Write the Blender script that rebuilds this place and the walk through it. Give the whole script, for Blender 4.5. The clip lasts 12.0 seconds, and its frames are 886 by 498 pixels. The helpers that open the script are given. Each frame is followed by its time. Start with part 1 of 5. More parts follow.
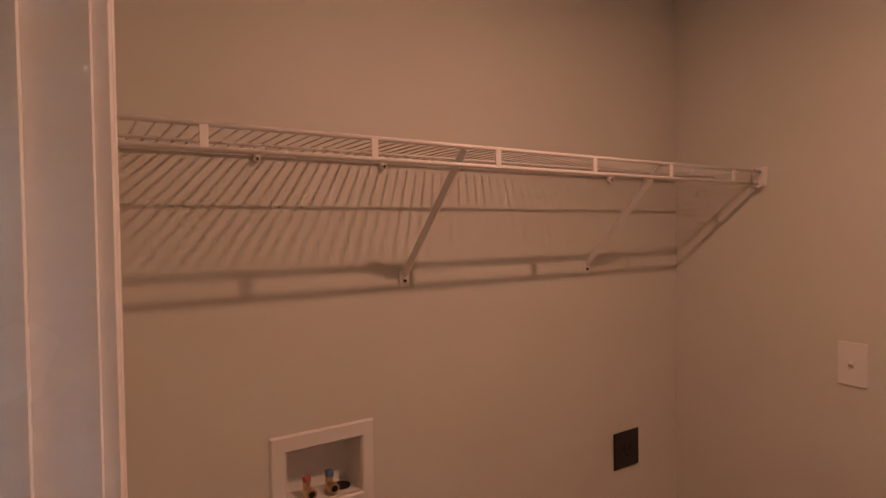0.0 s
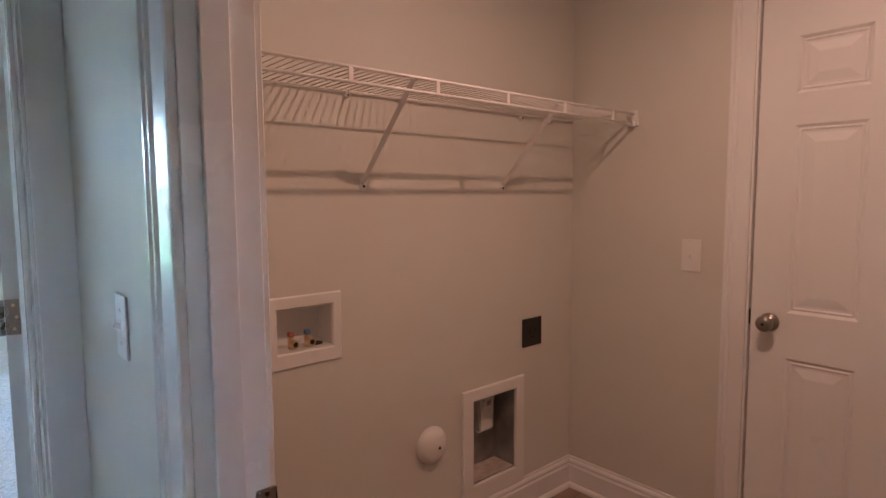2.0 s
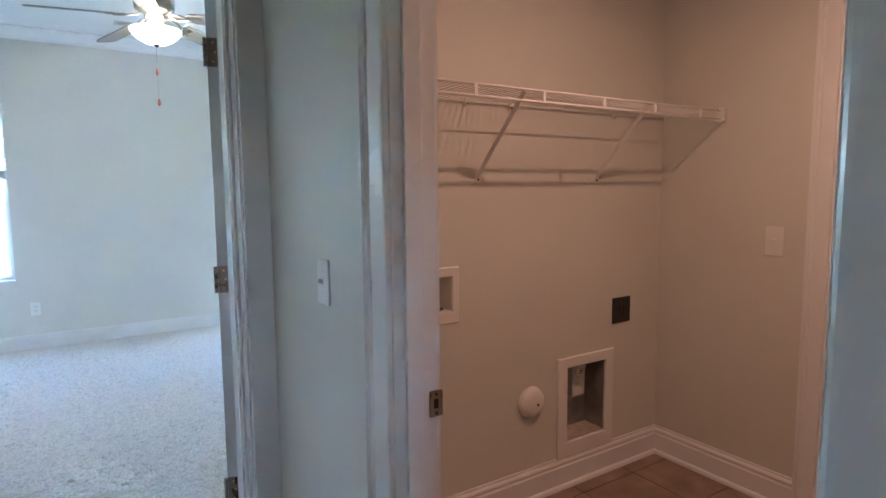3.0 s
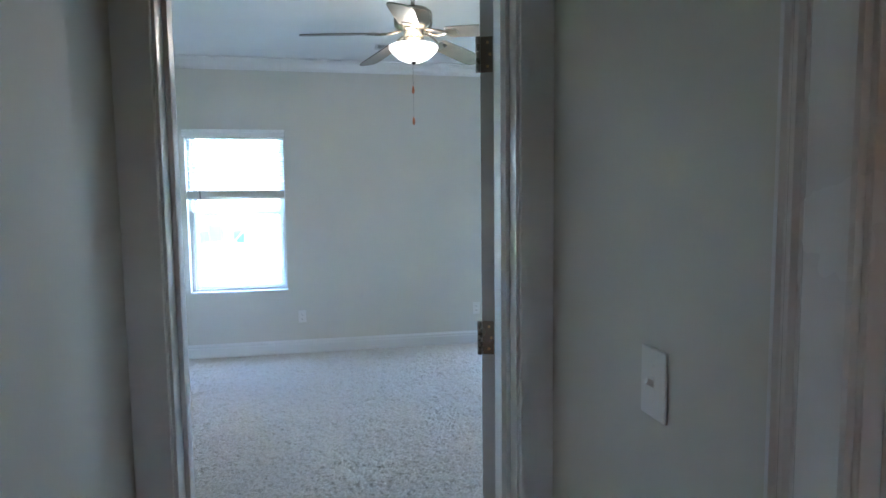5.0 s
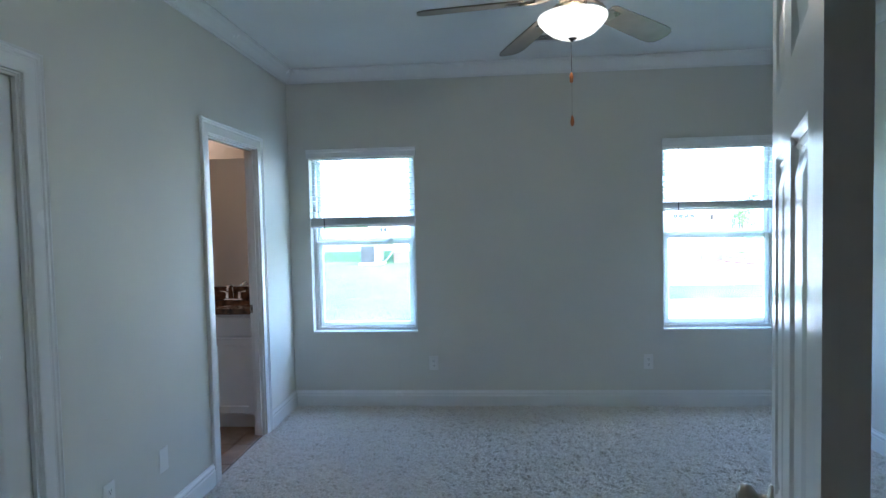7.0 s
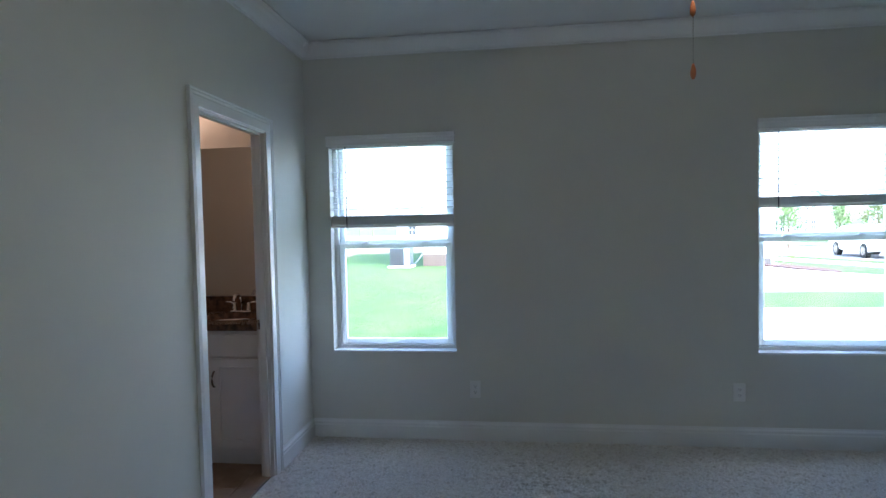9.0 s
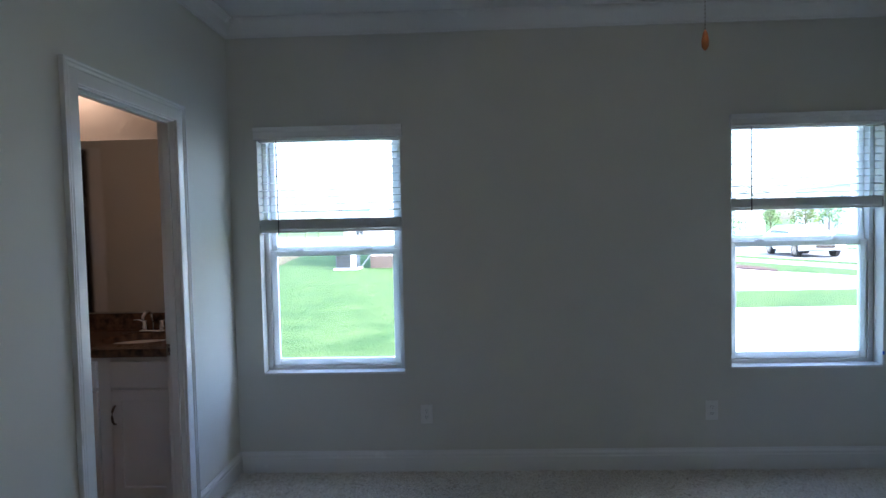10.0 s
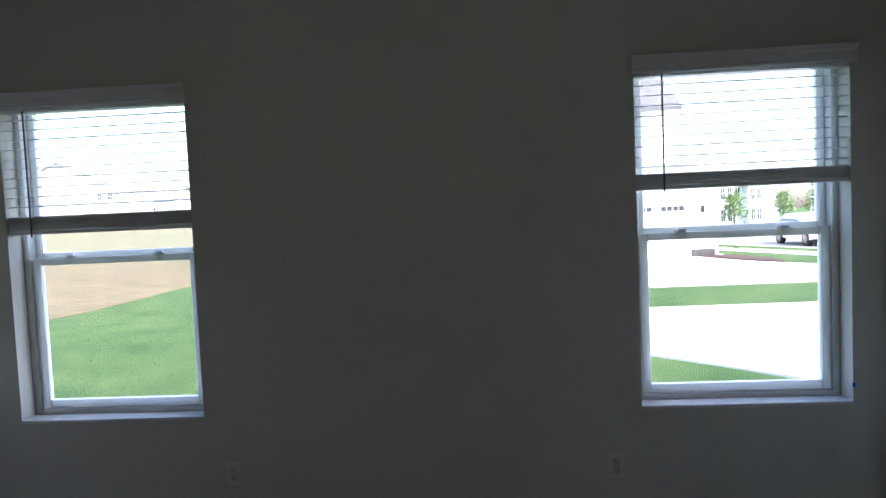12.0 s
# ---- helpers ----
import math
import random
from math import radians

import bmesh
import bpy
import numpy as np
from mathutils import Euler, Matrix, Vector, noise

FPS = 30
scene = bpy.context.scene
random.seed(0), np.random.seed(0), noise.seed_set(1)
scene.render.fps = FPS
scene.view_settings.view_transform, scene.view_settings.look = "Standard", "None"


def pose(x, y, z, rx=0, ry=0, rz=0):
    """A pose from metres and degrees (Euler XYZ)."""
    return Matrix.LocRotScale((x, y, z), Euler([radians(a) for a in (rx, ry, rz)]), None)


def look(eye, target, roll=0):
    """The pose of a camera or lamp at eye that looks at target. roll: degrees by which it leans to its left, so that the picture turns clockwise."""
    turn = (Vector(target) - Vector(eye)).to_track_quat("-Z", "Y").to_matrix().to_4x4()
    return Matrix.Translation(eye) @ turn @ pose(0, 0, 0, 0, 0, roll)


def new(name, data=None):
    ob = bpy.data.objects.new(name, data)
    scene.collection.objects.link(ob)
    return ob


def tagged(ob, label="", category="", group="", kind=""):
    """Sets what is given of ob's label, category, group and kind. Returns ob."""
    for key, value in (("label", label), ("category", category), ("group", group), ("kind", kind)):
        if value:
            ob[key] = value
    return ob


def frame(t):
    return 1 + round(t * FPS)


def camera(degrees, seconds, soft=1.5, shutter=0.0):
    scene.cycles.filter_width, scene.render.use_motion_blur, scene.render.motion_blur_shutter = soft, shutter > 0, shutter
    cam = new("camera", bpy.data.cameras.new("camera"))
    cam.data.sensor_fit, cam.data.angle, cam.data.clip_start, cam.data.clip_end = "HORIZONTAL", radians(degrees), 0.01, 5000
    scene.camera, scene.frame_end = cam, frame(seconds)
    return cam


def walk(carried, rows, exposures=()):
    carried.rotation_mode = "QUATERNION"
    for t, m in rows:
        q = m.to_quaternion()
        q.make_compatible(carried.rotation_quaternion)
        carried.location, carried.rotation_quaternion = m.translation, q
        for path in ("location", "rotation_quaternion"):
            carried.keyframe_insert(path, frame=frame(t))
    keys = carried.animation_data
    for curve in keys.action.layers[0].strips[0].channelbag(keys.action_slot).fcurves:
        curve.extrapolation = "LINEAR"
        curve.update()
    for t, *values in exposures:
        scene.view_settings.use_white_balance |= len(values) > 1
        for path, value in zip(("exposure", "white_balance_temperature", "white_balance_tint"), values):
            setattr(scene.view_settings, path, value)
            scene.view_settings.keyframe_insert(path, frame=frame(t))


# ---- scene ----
cam = camera(75.7, 12.0)
PATH = [
    (0, (0.088, -1.304, 1.517), (1.189, 0.365, 1.462), -0.7),
    (0.5, (0.073, -1.293, 1.433), (1.297, 0.287, 1.34), -0.3),
    (1, (0.031, -1.331, 1.351), (1.331, 0.185, 1.235), -0.4),
    (1.5, (-0.075, -1.46, 1.351), (1.251, 0.029, 1.191), -0.3),
    (2, (-0.234, -1.627, 1.356), (1.074, -0.125, 1.181), -0.3),
    (2.5, (-0.378, -1.749, 1.36), (0.862, -0.191, 1.168), -0.4),
    (3, (-0.528, -1.85, 1.356), (0.55, -0.178, 1.153), -0.5),
    (3.5, (-0.567, -1.882, 1.376), (0.335, -0.109, 1.168), -0.7),
    (3.7, (-0.573, -1.859, 1.393), (0.255, -0.051, 1.179), -0.6),
    (5.3, (-0.476, -1.159, 1.43), (-0.21, 0.818, 1.278), -0.8),
    (5.5, (-0.455, -1.057, 1.431), (-0.248, 0.927, 1.285), -0.9),
    (6, (-0.448, -0.764, 1.453), (-0.37, 1.23, 1.32), -1.1),
    (6.5, (-0.404, -0.54, 1.475), (-0.435, 1.457, 1.368), -1.3),
    (7, (-0.424, -0.358, 1.489), (-0.574, 1.634, 1.401), -1.3),
    (9, (-0.582, 0.37, 1.471), (-0.832, 2.353, 1.394), -1.2),
    (9.5, (-0.583, 0.59, 1.485), (-0.74, 2.582, 1.41), -1.4),
    (10, (-0.625, 0.804, 1.498), (-0.694, 2.801, 1.418), -1.3),
    (10.5, (-0.54, 1.002, 1.489), (-0.526, 3.0, 1.41), -1.6),
    (11, (-0.297, 1.241, 1.491), (-0.241, 3.239, 1.406), -1.9),
    (11.5, (-0.046, 1.528, 1.457), (-0.011, 3.525, 1.373), -2.2),
    (12, (0.277, 1.751, 1.454), (0.159, 3.745, 1.36), -2.5),
]
EXPOSURES = [
    (0.0, 6.13, 5950, 15), (0.5, 6.20, 5780, 13), (1.0, 6.27, 5230, 8.5), (1.5, 6.33, 5020, 6.5), (2.0, 6.38, 5000, 6.5), (2.5, 6.44, 5020, 6), (3.0, 6.32, 5050, 5.5), (3.5, 6.05, 5150, 5),
    (5.3, 5.45, 5170, 4), (6.0, 5.22, 5180, 3), (7.0, 4.53, 5130, 2.5), (9.0, 3.94, 5500, 7), (10.0, 3.60, 5540, 9), (11.0, 3.33, 5790, 10.5), (12.0, 2.86, 6120, 13),
]
walk(cam, [(t, look(eye, target, roll)) for t, eye, target, roll in PATH], EXPOSURES)

# ---- world, sun, large lights ----
SUN_ELEV, SUN_AZ = 52.0, 125.0
world = bpy.data.worlds.new("world")
scene.world = world
world.use_nodes = True
wn = world.node_tree
sky = wn.nodes.new("ShaderNodeTexSky")
sky.sky_type = "NISHITA"
sky.sun_disc = False
sky.sun_elevation = radians(SUN_ELEV)
sky.sun_rotation = radians(SUN_AZ)
sky.air_density, sky.dust_density, sky.ozone_density = 1.0, 3.5, 1.0
wn.links.new(sky.outputs[0], wn.nodes["Background"].inputs[0])
wn.nodes["Background"].inputs[1].default_value = 0.15


def lamp(name, kind, at, energy, colour, radius=0.05):
    data = bpy.data.lights.new(name, kind)
    data.energy, data.color = energy, colour
    if kind == "POINT":
        data.shadow_soft_size = radius
    if kind == "AREA":
        data.shape, data.size = "DISK", 2 * radius
    ob = new(name, data)
    ob.location = at
    return ob


sun = lamp("sun", "SUN", (0, 0, 30), 0.5, (1.0, 0.95, 0.88))
sun.data.angle = radians(12)
sun_way = Vector((math.sin(radians(SUN_AZ)) * math.cos(radians(SUN_ELEV)), math.cos(radians(SUN_AZ)) * math.cos(radians(SUN_ELEV)), math.sin(radians(SUN_ELEV))))
sun.rotation_euler = (-sun_way).to_track_quat("-Z", "Y").to_euler()

lamp("laundry_bulb", "AREA", (0.948, -1.110, 2.334), 0.150, (1.0, 0.465, 0.26), 0.028)
lamp("fan_bulb", "POINT", (-0.04, 2.13, 2.322), 0.36, (1.0, 0.80, 0.60), 0.04)
lamp("fan_bulb", "POINT", (-0.04, 2.08, 2.395), 0.27, (1.0, 0.72, 0.48), 0.03)
# Unseen source, placed to warm the wall above the bathroom mirror.
lamp("added_bath_light", "POINT", (-2.95, 4.02, 2.46), 0.48, (1.0, 0.58, 0.38), 0.04)


# ---- materials ----
def mat(name, colour, rough=0.6, metal=0.0, var=0.06, scale=6.0, fine=180.0, bump=0.05, dist=0.002, coat=0.0, spec=0.5, second=None, emit=0.0):
    """Two scales of noise: a broad one shifts the colour, a fine one gives relief and gloss changes."""
    m = bpy.data.materials.new(name)
    m.use_nodes = True
    t = m.node_tree
    b = t.nodes["Principled BSDF"]
    tc = t.nodes.new("ShaderNodeTexCoord")
    n1, n2 = t.nodes.new("ShaderNodeTexNoise"), t.nodes.new("ShaderNodeTexNoise")
    n1.inputs["Scale"].default_value, n2.inputs["Scale"].default_value = scale, fine
    n1.inputs["Detail"].default_value, n2.inputs["Detail"].default_value = 5, 3
    for n in (n1, n2):
        t.links.new(tc.outputs["Object"], n.inputs["Vector"])
    ramp = t.nodes.new("ShaderNodeMix")
    ramp.data_type = "RGBA"
    lo = second or tuple(c * (1 - var) for c in colour)
    hi = colour if second else tuple(min(1, c * (1 + var)) for c in colour)
    ramp.inputs[6].default_value, ramp.inputs[7].default_value = (*lo, 1), (*hi, 1)
    mr = t.nodes.new("ShaderNodeMapRange")
    mr.inputs[1].default_value, mr.inputs[2].default_value = 0.3, 0.7
    t.links.new(n1.outputs[0], mr.inputs[0])
    t.links.new(mr.outputs[0], ramp.inputs[0])
    t.links.new(ramp.outputs[2], b.inputs["Base Color"])
    rr = t.nodes.new("ShaderNodeMapRange")
    rr.inputs[3].default_value, rr.inputs[4].default_value = max(0.02, rough - 0.07), min(1, rough + 0.07)
    t.links.new(n1.outputs[0], rr.inputs[0])
    t.links.new(rr.outputs[0], b.inputs["Roughness"])
    b.inputs["Metallic"].default_value = metal
    b.inputs["Coat Weight"].default_value = coat
    b.inputs["Specular IOR Level"].default_value = spec
    if bump:
        bp = t.nodes.new("ShaderNodeBump")
        bp.inputs["Strength"].default_value, bp.inputs["Distance"].default_value = bump, dist
        t.links.new(n2.outputs[0], bp.inputs["Height"])
        t.links.new(bp.outputs[0], b.inputs["Normal"])
    if emit:
        b.inputs["Emission Color"].default_value = (*colour, 1)
        b.inputs["Emission Strength"].default_value = emit
    return m


def glass_mat(name, tint=(1, 1, 1)):
    m = bpy.data.materials.new(name)
    m.use_nodes = True
    t = m.node_tree
    t.nodes.remove(t.nodes["Principled BSDF"])
    tr, gl, mx, fr = (t.nodes.new("ShaderNode" + k) for k in ("BsdfTransparent", "BsdfGlossy", "MixShader", "Fresnel"))
    tr.inputs[0].default_value = (*tint, 1)
    gl.inputs["Roughness"].default_value = 0.01
    fr.inputs[0].default_value = 1.45
    t.links.new(fr.outputs[0], mx.inputs[0])
    t.links.new(tr.outputs[0], mx.inputs[1])
    t.links.new(gl.outputs[0], mx.inputs[2])
    t.links.new(mx.outputs[0], t.nodes["Material Output"].inputs[0])
    return m


PAINT = mat("wall_paint_greige", (0.66, 0.648, 0.588), 0.62, var=0.025, scale=2.5, fine=260, bump=0.10, dist=0.0015)
TRIM = mat("trim_white_semigloss", (0.80, 0.80, 0.79), 0.25, var=0.015, scale=3, fine=300, bump=0.02, dist=0.001)
CEIL = mat("ceiling_white_matte", (0.80, 0.80, 0.79), 0.9, var=0.02, scale=3, fine=140, bump=0.2, dist=0.002)
DOORW = mat("door_white_semigloss", (0.80, 0.80, 0.79), 0.30, var=0.015, scale=3, fine=250, bump=0.03, dist=0.001)
PLASTIC = mat("white_plastic", (0.78, 0.77, 0.74), 0.35, var=0.02, bump=0)
VINYL = mat("white_vinyl", (0.80, 0.81, 0.80), 0.35, var=0.02, bump=0)
WIRE = mat("white_coated_wire", (0.82, 0.80, 0.78), 0.35, var=0.03, bump=0)
NICKEL = mat("satin_nickel", (0.33, 0.30, 0.26), 0.28, 1.0, var=0.06, bump=0.02)
CHROME = mat("chrome", (0.75, 0.75, 0.75), 0.12, 1.0, var=0.03, bump=0)
HANDLE = mat("aged_nickel", (0.13, 0.12, 0.11), 0.38, 0.9, var=0.1, bump=0.02)
DARKMETAL = mat("dark_bronze", (0.06, 0.05, 0.045), 0.4, 0.8, var=0.1, bump=0.02)
BRASS = mat("brass", (0.78, 0.60, 0.36), 0.35, 1.0, var=0.1, bump=0.02)
GALV = mat("galvanised_steel", (0.42, 0.43, 0.43), 0.42, 0.9, var=0.18, scale=18, fine=90, bump=0.05)
BLACKP = mat("black_plastic", (0.012, 0.011, 0.010), 0.45, var=0.1, bump=0.02)
HOLE = mat("dark_slot", (0.01, 0.01, 0.01), 0.8, var=0.0, bump=0)
RED = mat("red_plastic", (0.42, 0.14, 0.09), 0.45, bump=0)
BLUE = mat("blue_plastic", (0.10, 0.20, 0.38), 0.45, bump=0)
TAPE = mat("blue_tape", (0.01, 0.12, 0.62), 0.6, bump=0)
PAPER = mat("paper_label", (0.75, 0.73, 0.70), 0.8, bump=0)
INK = mat("printed_ink", (0.05, 0.05, 0.05), 0.8, bump=0)
FILM = mat("cloudy_plastic_bag", (0.74, 0.73, 0.70), 0.3, var=0.1, scale=30, fine=60, bump=0.3, dist=0.004)
DUST = mat("dusty_steel", (0.52, 0.45, 0.38), 0.75, 0.1, var=0.2, scale=25, fine=120, bump=0.2)
# The sparse dark flecks put the shade of pits between tufts into the colour.
CARPET = mat("beige_carpet", (0.88, 0.82, 0.73), 0.95, var=0, scale=92, fine=340, bump=1.0, dist=0.006, spec=0.05, second=(0.38, 0.335, 0.28))
for node in CARPET.node_tree.nodes:
    if node.type == "MAP_RANGE" and node.inputs[2].default_value == 0.7:
        node.inputs[1].default_value, node.inputs[2].default_value = 0.34, 0.50
CARPET.node_tree.nodes["Principled BSDF"].inputs["Sheen Weight"].default_value = 1.0
CARPET.node_tree.nodes["Principled BSDF"].inputs["Sheen Roughness"].default_value = 0.6
TILE = mat("brown_floor_tile", (0.378, 0.273, 0.203), 0.45, var=0.0, scale=7, fine=90, bump=0.06, second=(0.19, 0.135, 0.10))
GROUT = mat("grout", (0.22, 0.18, 0.15), 0.9, var=0.1, bump=0.1)
WOODFL = mat("brown_wood_floor", (0.24, 0.16, 0.10), 0.4, var=0.0, scale=9, fine=60, bump=0.05, second=(0.16, 0.10, 0.065))
BLADE = mat("fan_blade_wood", (0.20, 0.18, 0.155), 0.45, var=0.12, scale=14, fine=60, bump=0.03)
PULL = mat("wooden_pull", (0.42, 0.14, 0.045), 0.4, var=0.12, scale=40, bump=0)
BOWL = mat("lit_frosted_bowl", (1.0, 0.84, 0.62), 0.4, var=0.05, scale=14, bump=0, emit=0.07)
SHADE = mat("lit_ceiling_shade", (1.0, 0.70, 0.45), 0.4, var=0.02, bump=0, emit=0.08)
GRANITE = mat("brown_granite", (0.20, 0.115, 0.075), 0.16, var=0.0, scale=26, fine=140, bump=0.0, second=(0.035, 0.028, 0.024))
CABINET = mat("white_cabinet_paint", (0.74, 0.74, 0.74), 0.4, var=0.02, bump=0.03)
SINK = mat("white_porcelain", (0.82, 0.80, 0.77), 0.12, var=0.01, bump=0)
DARKTILE = mat("dark_shower_tile", (0.049, 0.046, 0.042), 0.35, var=0.2, scale=10, bump=0.02)
SLAT = mat("white_slat", (0.80, 0.81, 0.80), 0.4, var=0.02, bump=0)
for m, depth in ((VINYL, 0.04), (SLAT, 0.004)):
    b = m.node_tree.nodes["Principled BSDF"]
    b.inputs["Subsurface Weight"].default_value = 1.0
    b.inputs["Subsurface Radius"].default_value = (1.0, 1.0, 1.0)
    b.inputs["Subsurface Scale"].default_value = depth
WAND = mat("smoky_clear_plastic", (0.10, 0.10, 0.11), 0.2, var=0.05, bump=0)
MIRROR = mat("mirror_silver", (0.85, 0.85, 0.85), 0.02, 1.0, var=0.0, bump=0)
GLASS = glass_mat("window_glass")
LAWN = mat("lawn_grass", (0.098, 0.150, 0.056), 0.9, var=0, scale=1.3, fine=45, bump=1.0, dist=0.05, spec=0.1, second=(0.043, 0.090, 0.030))
GRASSB = mat("grass_blades", (0.105, 0.175, 0.06), 0.95, var=0.3, scale=3, bump=0, spec=0.05)
STRAW = mat("straw_and_soil", (0.185, 0.152, 0.092), 0.95, var=0, scale=0.9, fine=30, bump=0.8, dist=0.04, spec=0.1, second=(0.112, 0.100, 0.056))
DRY = mat("dry_grass", (0.195, 0.178, 0.115), 0.95, var=0, scale=0.6, fine=25, bump=0.8, dist=0.04, spec=0.1, second=(0.125, 0.130, 0.075))
CONCRETE = mat("light_concrete", (0.62, 0.60, 0.56), 0.85, var=0.08, scale=1.5, fine=40, bump=0.15, dist=0.004)
ASPHALT = mat("asphalt", (0.17, 0.172, 0.178), 0.85, var=0.15, scale=2, fine=60, bump=0.3, dist=0.006)
MULCH = mat("red_mulch", (0.062, 0.027, 0.020), 0.95, var=0.4, scale=9, fine=40, bump=1.0, dist=0.05)
SIDING = mat("white_siding", (0.76, 0.75, 0.72), 0.6, var=0.02, bump=0.02)
ROOF = mat("grey_shingles", (0.40, 0.40, 0.405), 0.9, var=0.2, scale=3, fine=20, bump=0.4, dist=0.02)
NEARROOF = mat("charcoal_shingles", (0.115, 0.115, 0.12), 0.9, var=0.25, scale=3, fine=20, bump=0.4, dist=0.02)
OLDBRICK = mat("grey_brown_brick", (0.085, 0.078, 0.072), 0.9, var=0.3, scale=9, fine=40, bump=0.5, dist=0.01)
TEALROOF = mat("blue_grey_shingles", (0.13, 0.20, 0.22), 0.9, var=0.15, scale=3, fine=20, bump=0.4, dist=0.02)
BRICK = mat("brown_brick", (0.10, 0.075, 0.062), 0.9, var=0.25, scale=9, fine=60, bump=0.3, dist=0.006)
SHUTTER = mat("dark_shutter", (0.05, 0.055, 0.06), 0.6, var=0.1, bump=0)
FARGLASS = mat("dark_window_glass", (0.05, 0.06, 0.07), 0.08, var=0.2, bump=0)
ACMET = mat("grey_painted_steel", (0.085, 0.10, 0.115), 0.5, 0.2, var=0.08, bump=0.02)
CARPAINT = mat("white_car_paint", (0.78, 0.78, 0.78), 0.25, var=0.01, bump=0, coat=0.6)
TYRE = mat("black_rubber", (0.02, 0.02, 0.02), 0.8, var=0.1, bump=0)
BARK = mat("grey_brown_bark", (0.16, 0.11, 0.075), 0.9, var=0.3, scale=12, fine=60, bump=0.6, dist=0.01)
LEAF = mat("young_green_leaves", (0.17, 0.26, 0.08), 0.6, var=0.0, scale=1.5, bump=0, second=(0.10, 0.17, 0.05))
SHRUB = mat("yellow_green_leaves", (0.14, 0.16, 0.035), 0.7, var=0.0, scale=3, bump=0, second=(0.10, 0.15, 0.03))


# ---- building helpers ----
def mesh_ob(name, bm, material, parent=None, label="", smooth=False):
    bmesh.ops.recalc_face_normals(bm, faces=bm.faces[:])
    me = bpy.data.meshes.new(name)
    bm.to_mesh(me)
    bm.free()
    me.materials.append(material)
    if smooth:
        for p in me.polygons:
            p.use_smooth = True
    ob = new(name, me)
    if parent is not None:
        ob.parent = parent
    if label:
        ob["label"] = label
    return ob


part = mesh_ob


def structure(ob, label="", category=""):
    return tagged(ob, label, category, kind="structure")


def thing(name, at, label, category, group=""):
    e = new(name)
    e.location = at
    e.empty_display_size = 0.05
    return tagged(e, label, category, group)


def add_box(bm, x0, y0, z0, x1, y1, z1, bevel=0.0, seg=1):
    made = bmesh.ops.create_cube(bm, size=1)["verts"]
    for v in made:
        v.co = Vector((x0 if v.co.x < 0 else x1, y0 if v.co.y < 0 else y1, z0 if v.co.z < 0 else z1))
    if bevel:
        edges = list({e for v in made for e in v.link_edges})
        bmesh.ops.bevel(bm, geom=edges, offset=bevel, segments=seg, profile=0.5, affect="EDGES")
    return made


def box(x0, y0, z0, x1, y1, z1, bevel=0.0, seg=1):
    bm = bmesh.new()
    add_box(bm, x0, y0, z0, x1, y1, z1, bevel, seg)
    return bm


def add_rod(bm, a, b, r, sides=8, r2=None):
    a, b = Vector(a), Vector(b)
    d = b - a
    q = d.to_track_quat("Z", "Y").to_matrix().to_4x4()
    m = Matrix.Translation((a + b) / 2) @ q
    return bmesh.ops.create_cone(bm, cap_ends=True, segments=sides, radius1=r, radius2=r if r2 is None else r2, depth=d.length, matrix=m)["verts"]


def rod(a, b, r, sides=8, r2=None):
    bm = bmesh.new()
    add_rod(bm, a, b, r, sides, r2)
    return bm


def add_lathe(bm, profile, seg=24, m=Matrix.Identity(4)):
    """Profile of (radius, height), turned about z, then placed by m."""
    rings = []
    for r, h in profile:
        rings.append([bm.verts.new(m @ Vector((r * math.cos(2 * math.pi * i / seg), r * math.sin(2 * math.pi * i / seg), h))) for i in range(seg)])
    for a, b in zip(rings, rings[1:]):
        for i in range(seg):
            bm.faces.new((a[i], a[(i + 1) % seg], b[(i + 1) % seg], b[i]))
    bm.faces.new(rings[0])
    bm.faces.new(rings[-1])


def lathe(profile, seg=24, m=Matrix.Identity(4)):
    bm = bmesh.new()
    add_lathe(bm, profile, seg, m)
    return bm


def sweep_tube(points, r, sides=8):
    """One closed skin round a bent line."""
    pts = [Vector(p) for p in points]
    bm = bmesh.new()
    rings = []
    for i, p in enumerate(pts):
        d = (pts[min(i + 1, len(pts) - 1)] - pts[max(i - 1, 0)]).normalized()
        q = d.to_track_quat("Z", "Y").to_matrix()
        rings.append([bm.verts.new(p + q @ Vector((r * math.cos(2 * math.pi * k / sides), r * math.sin(2 * math.pi * k / sides), 0))) for k in range(sides)])
    for a, b in zip(rings, rings[1:]):
        for k in range(sides):
            bm.faces.new((a[k], a[(k + 1) % sides], b[(k + 1) % sides], b[k]))
    bm.faces.new(rings[0]), bm.faces.new(rings[-1])
    return bm


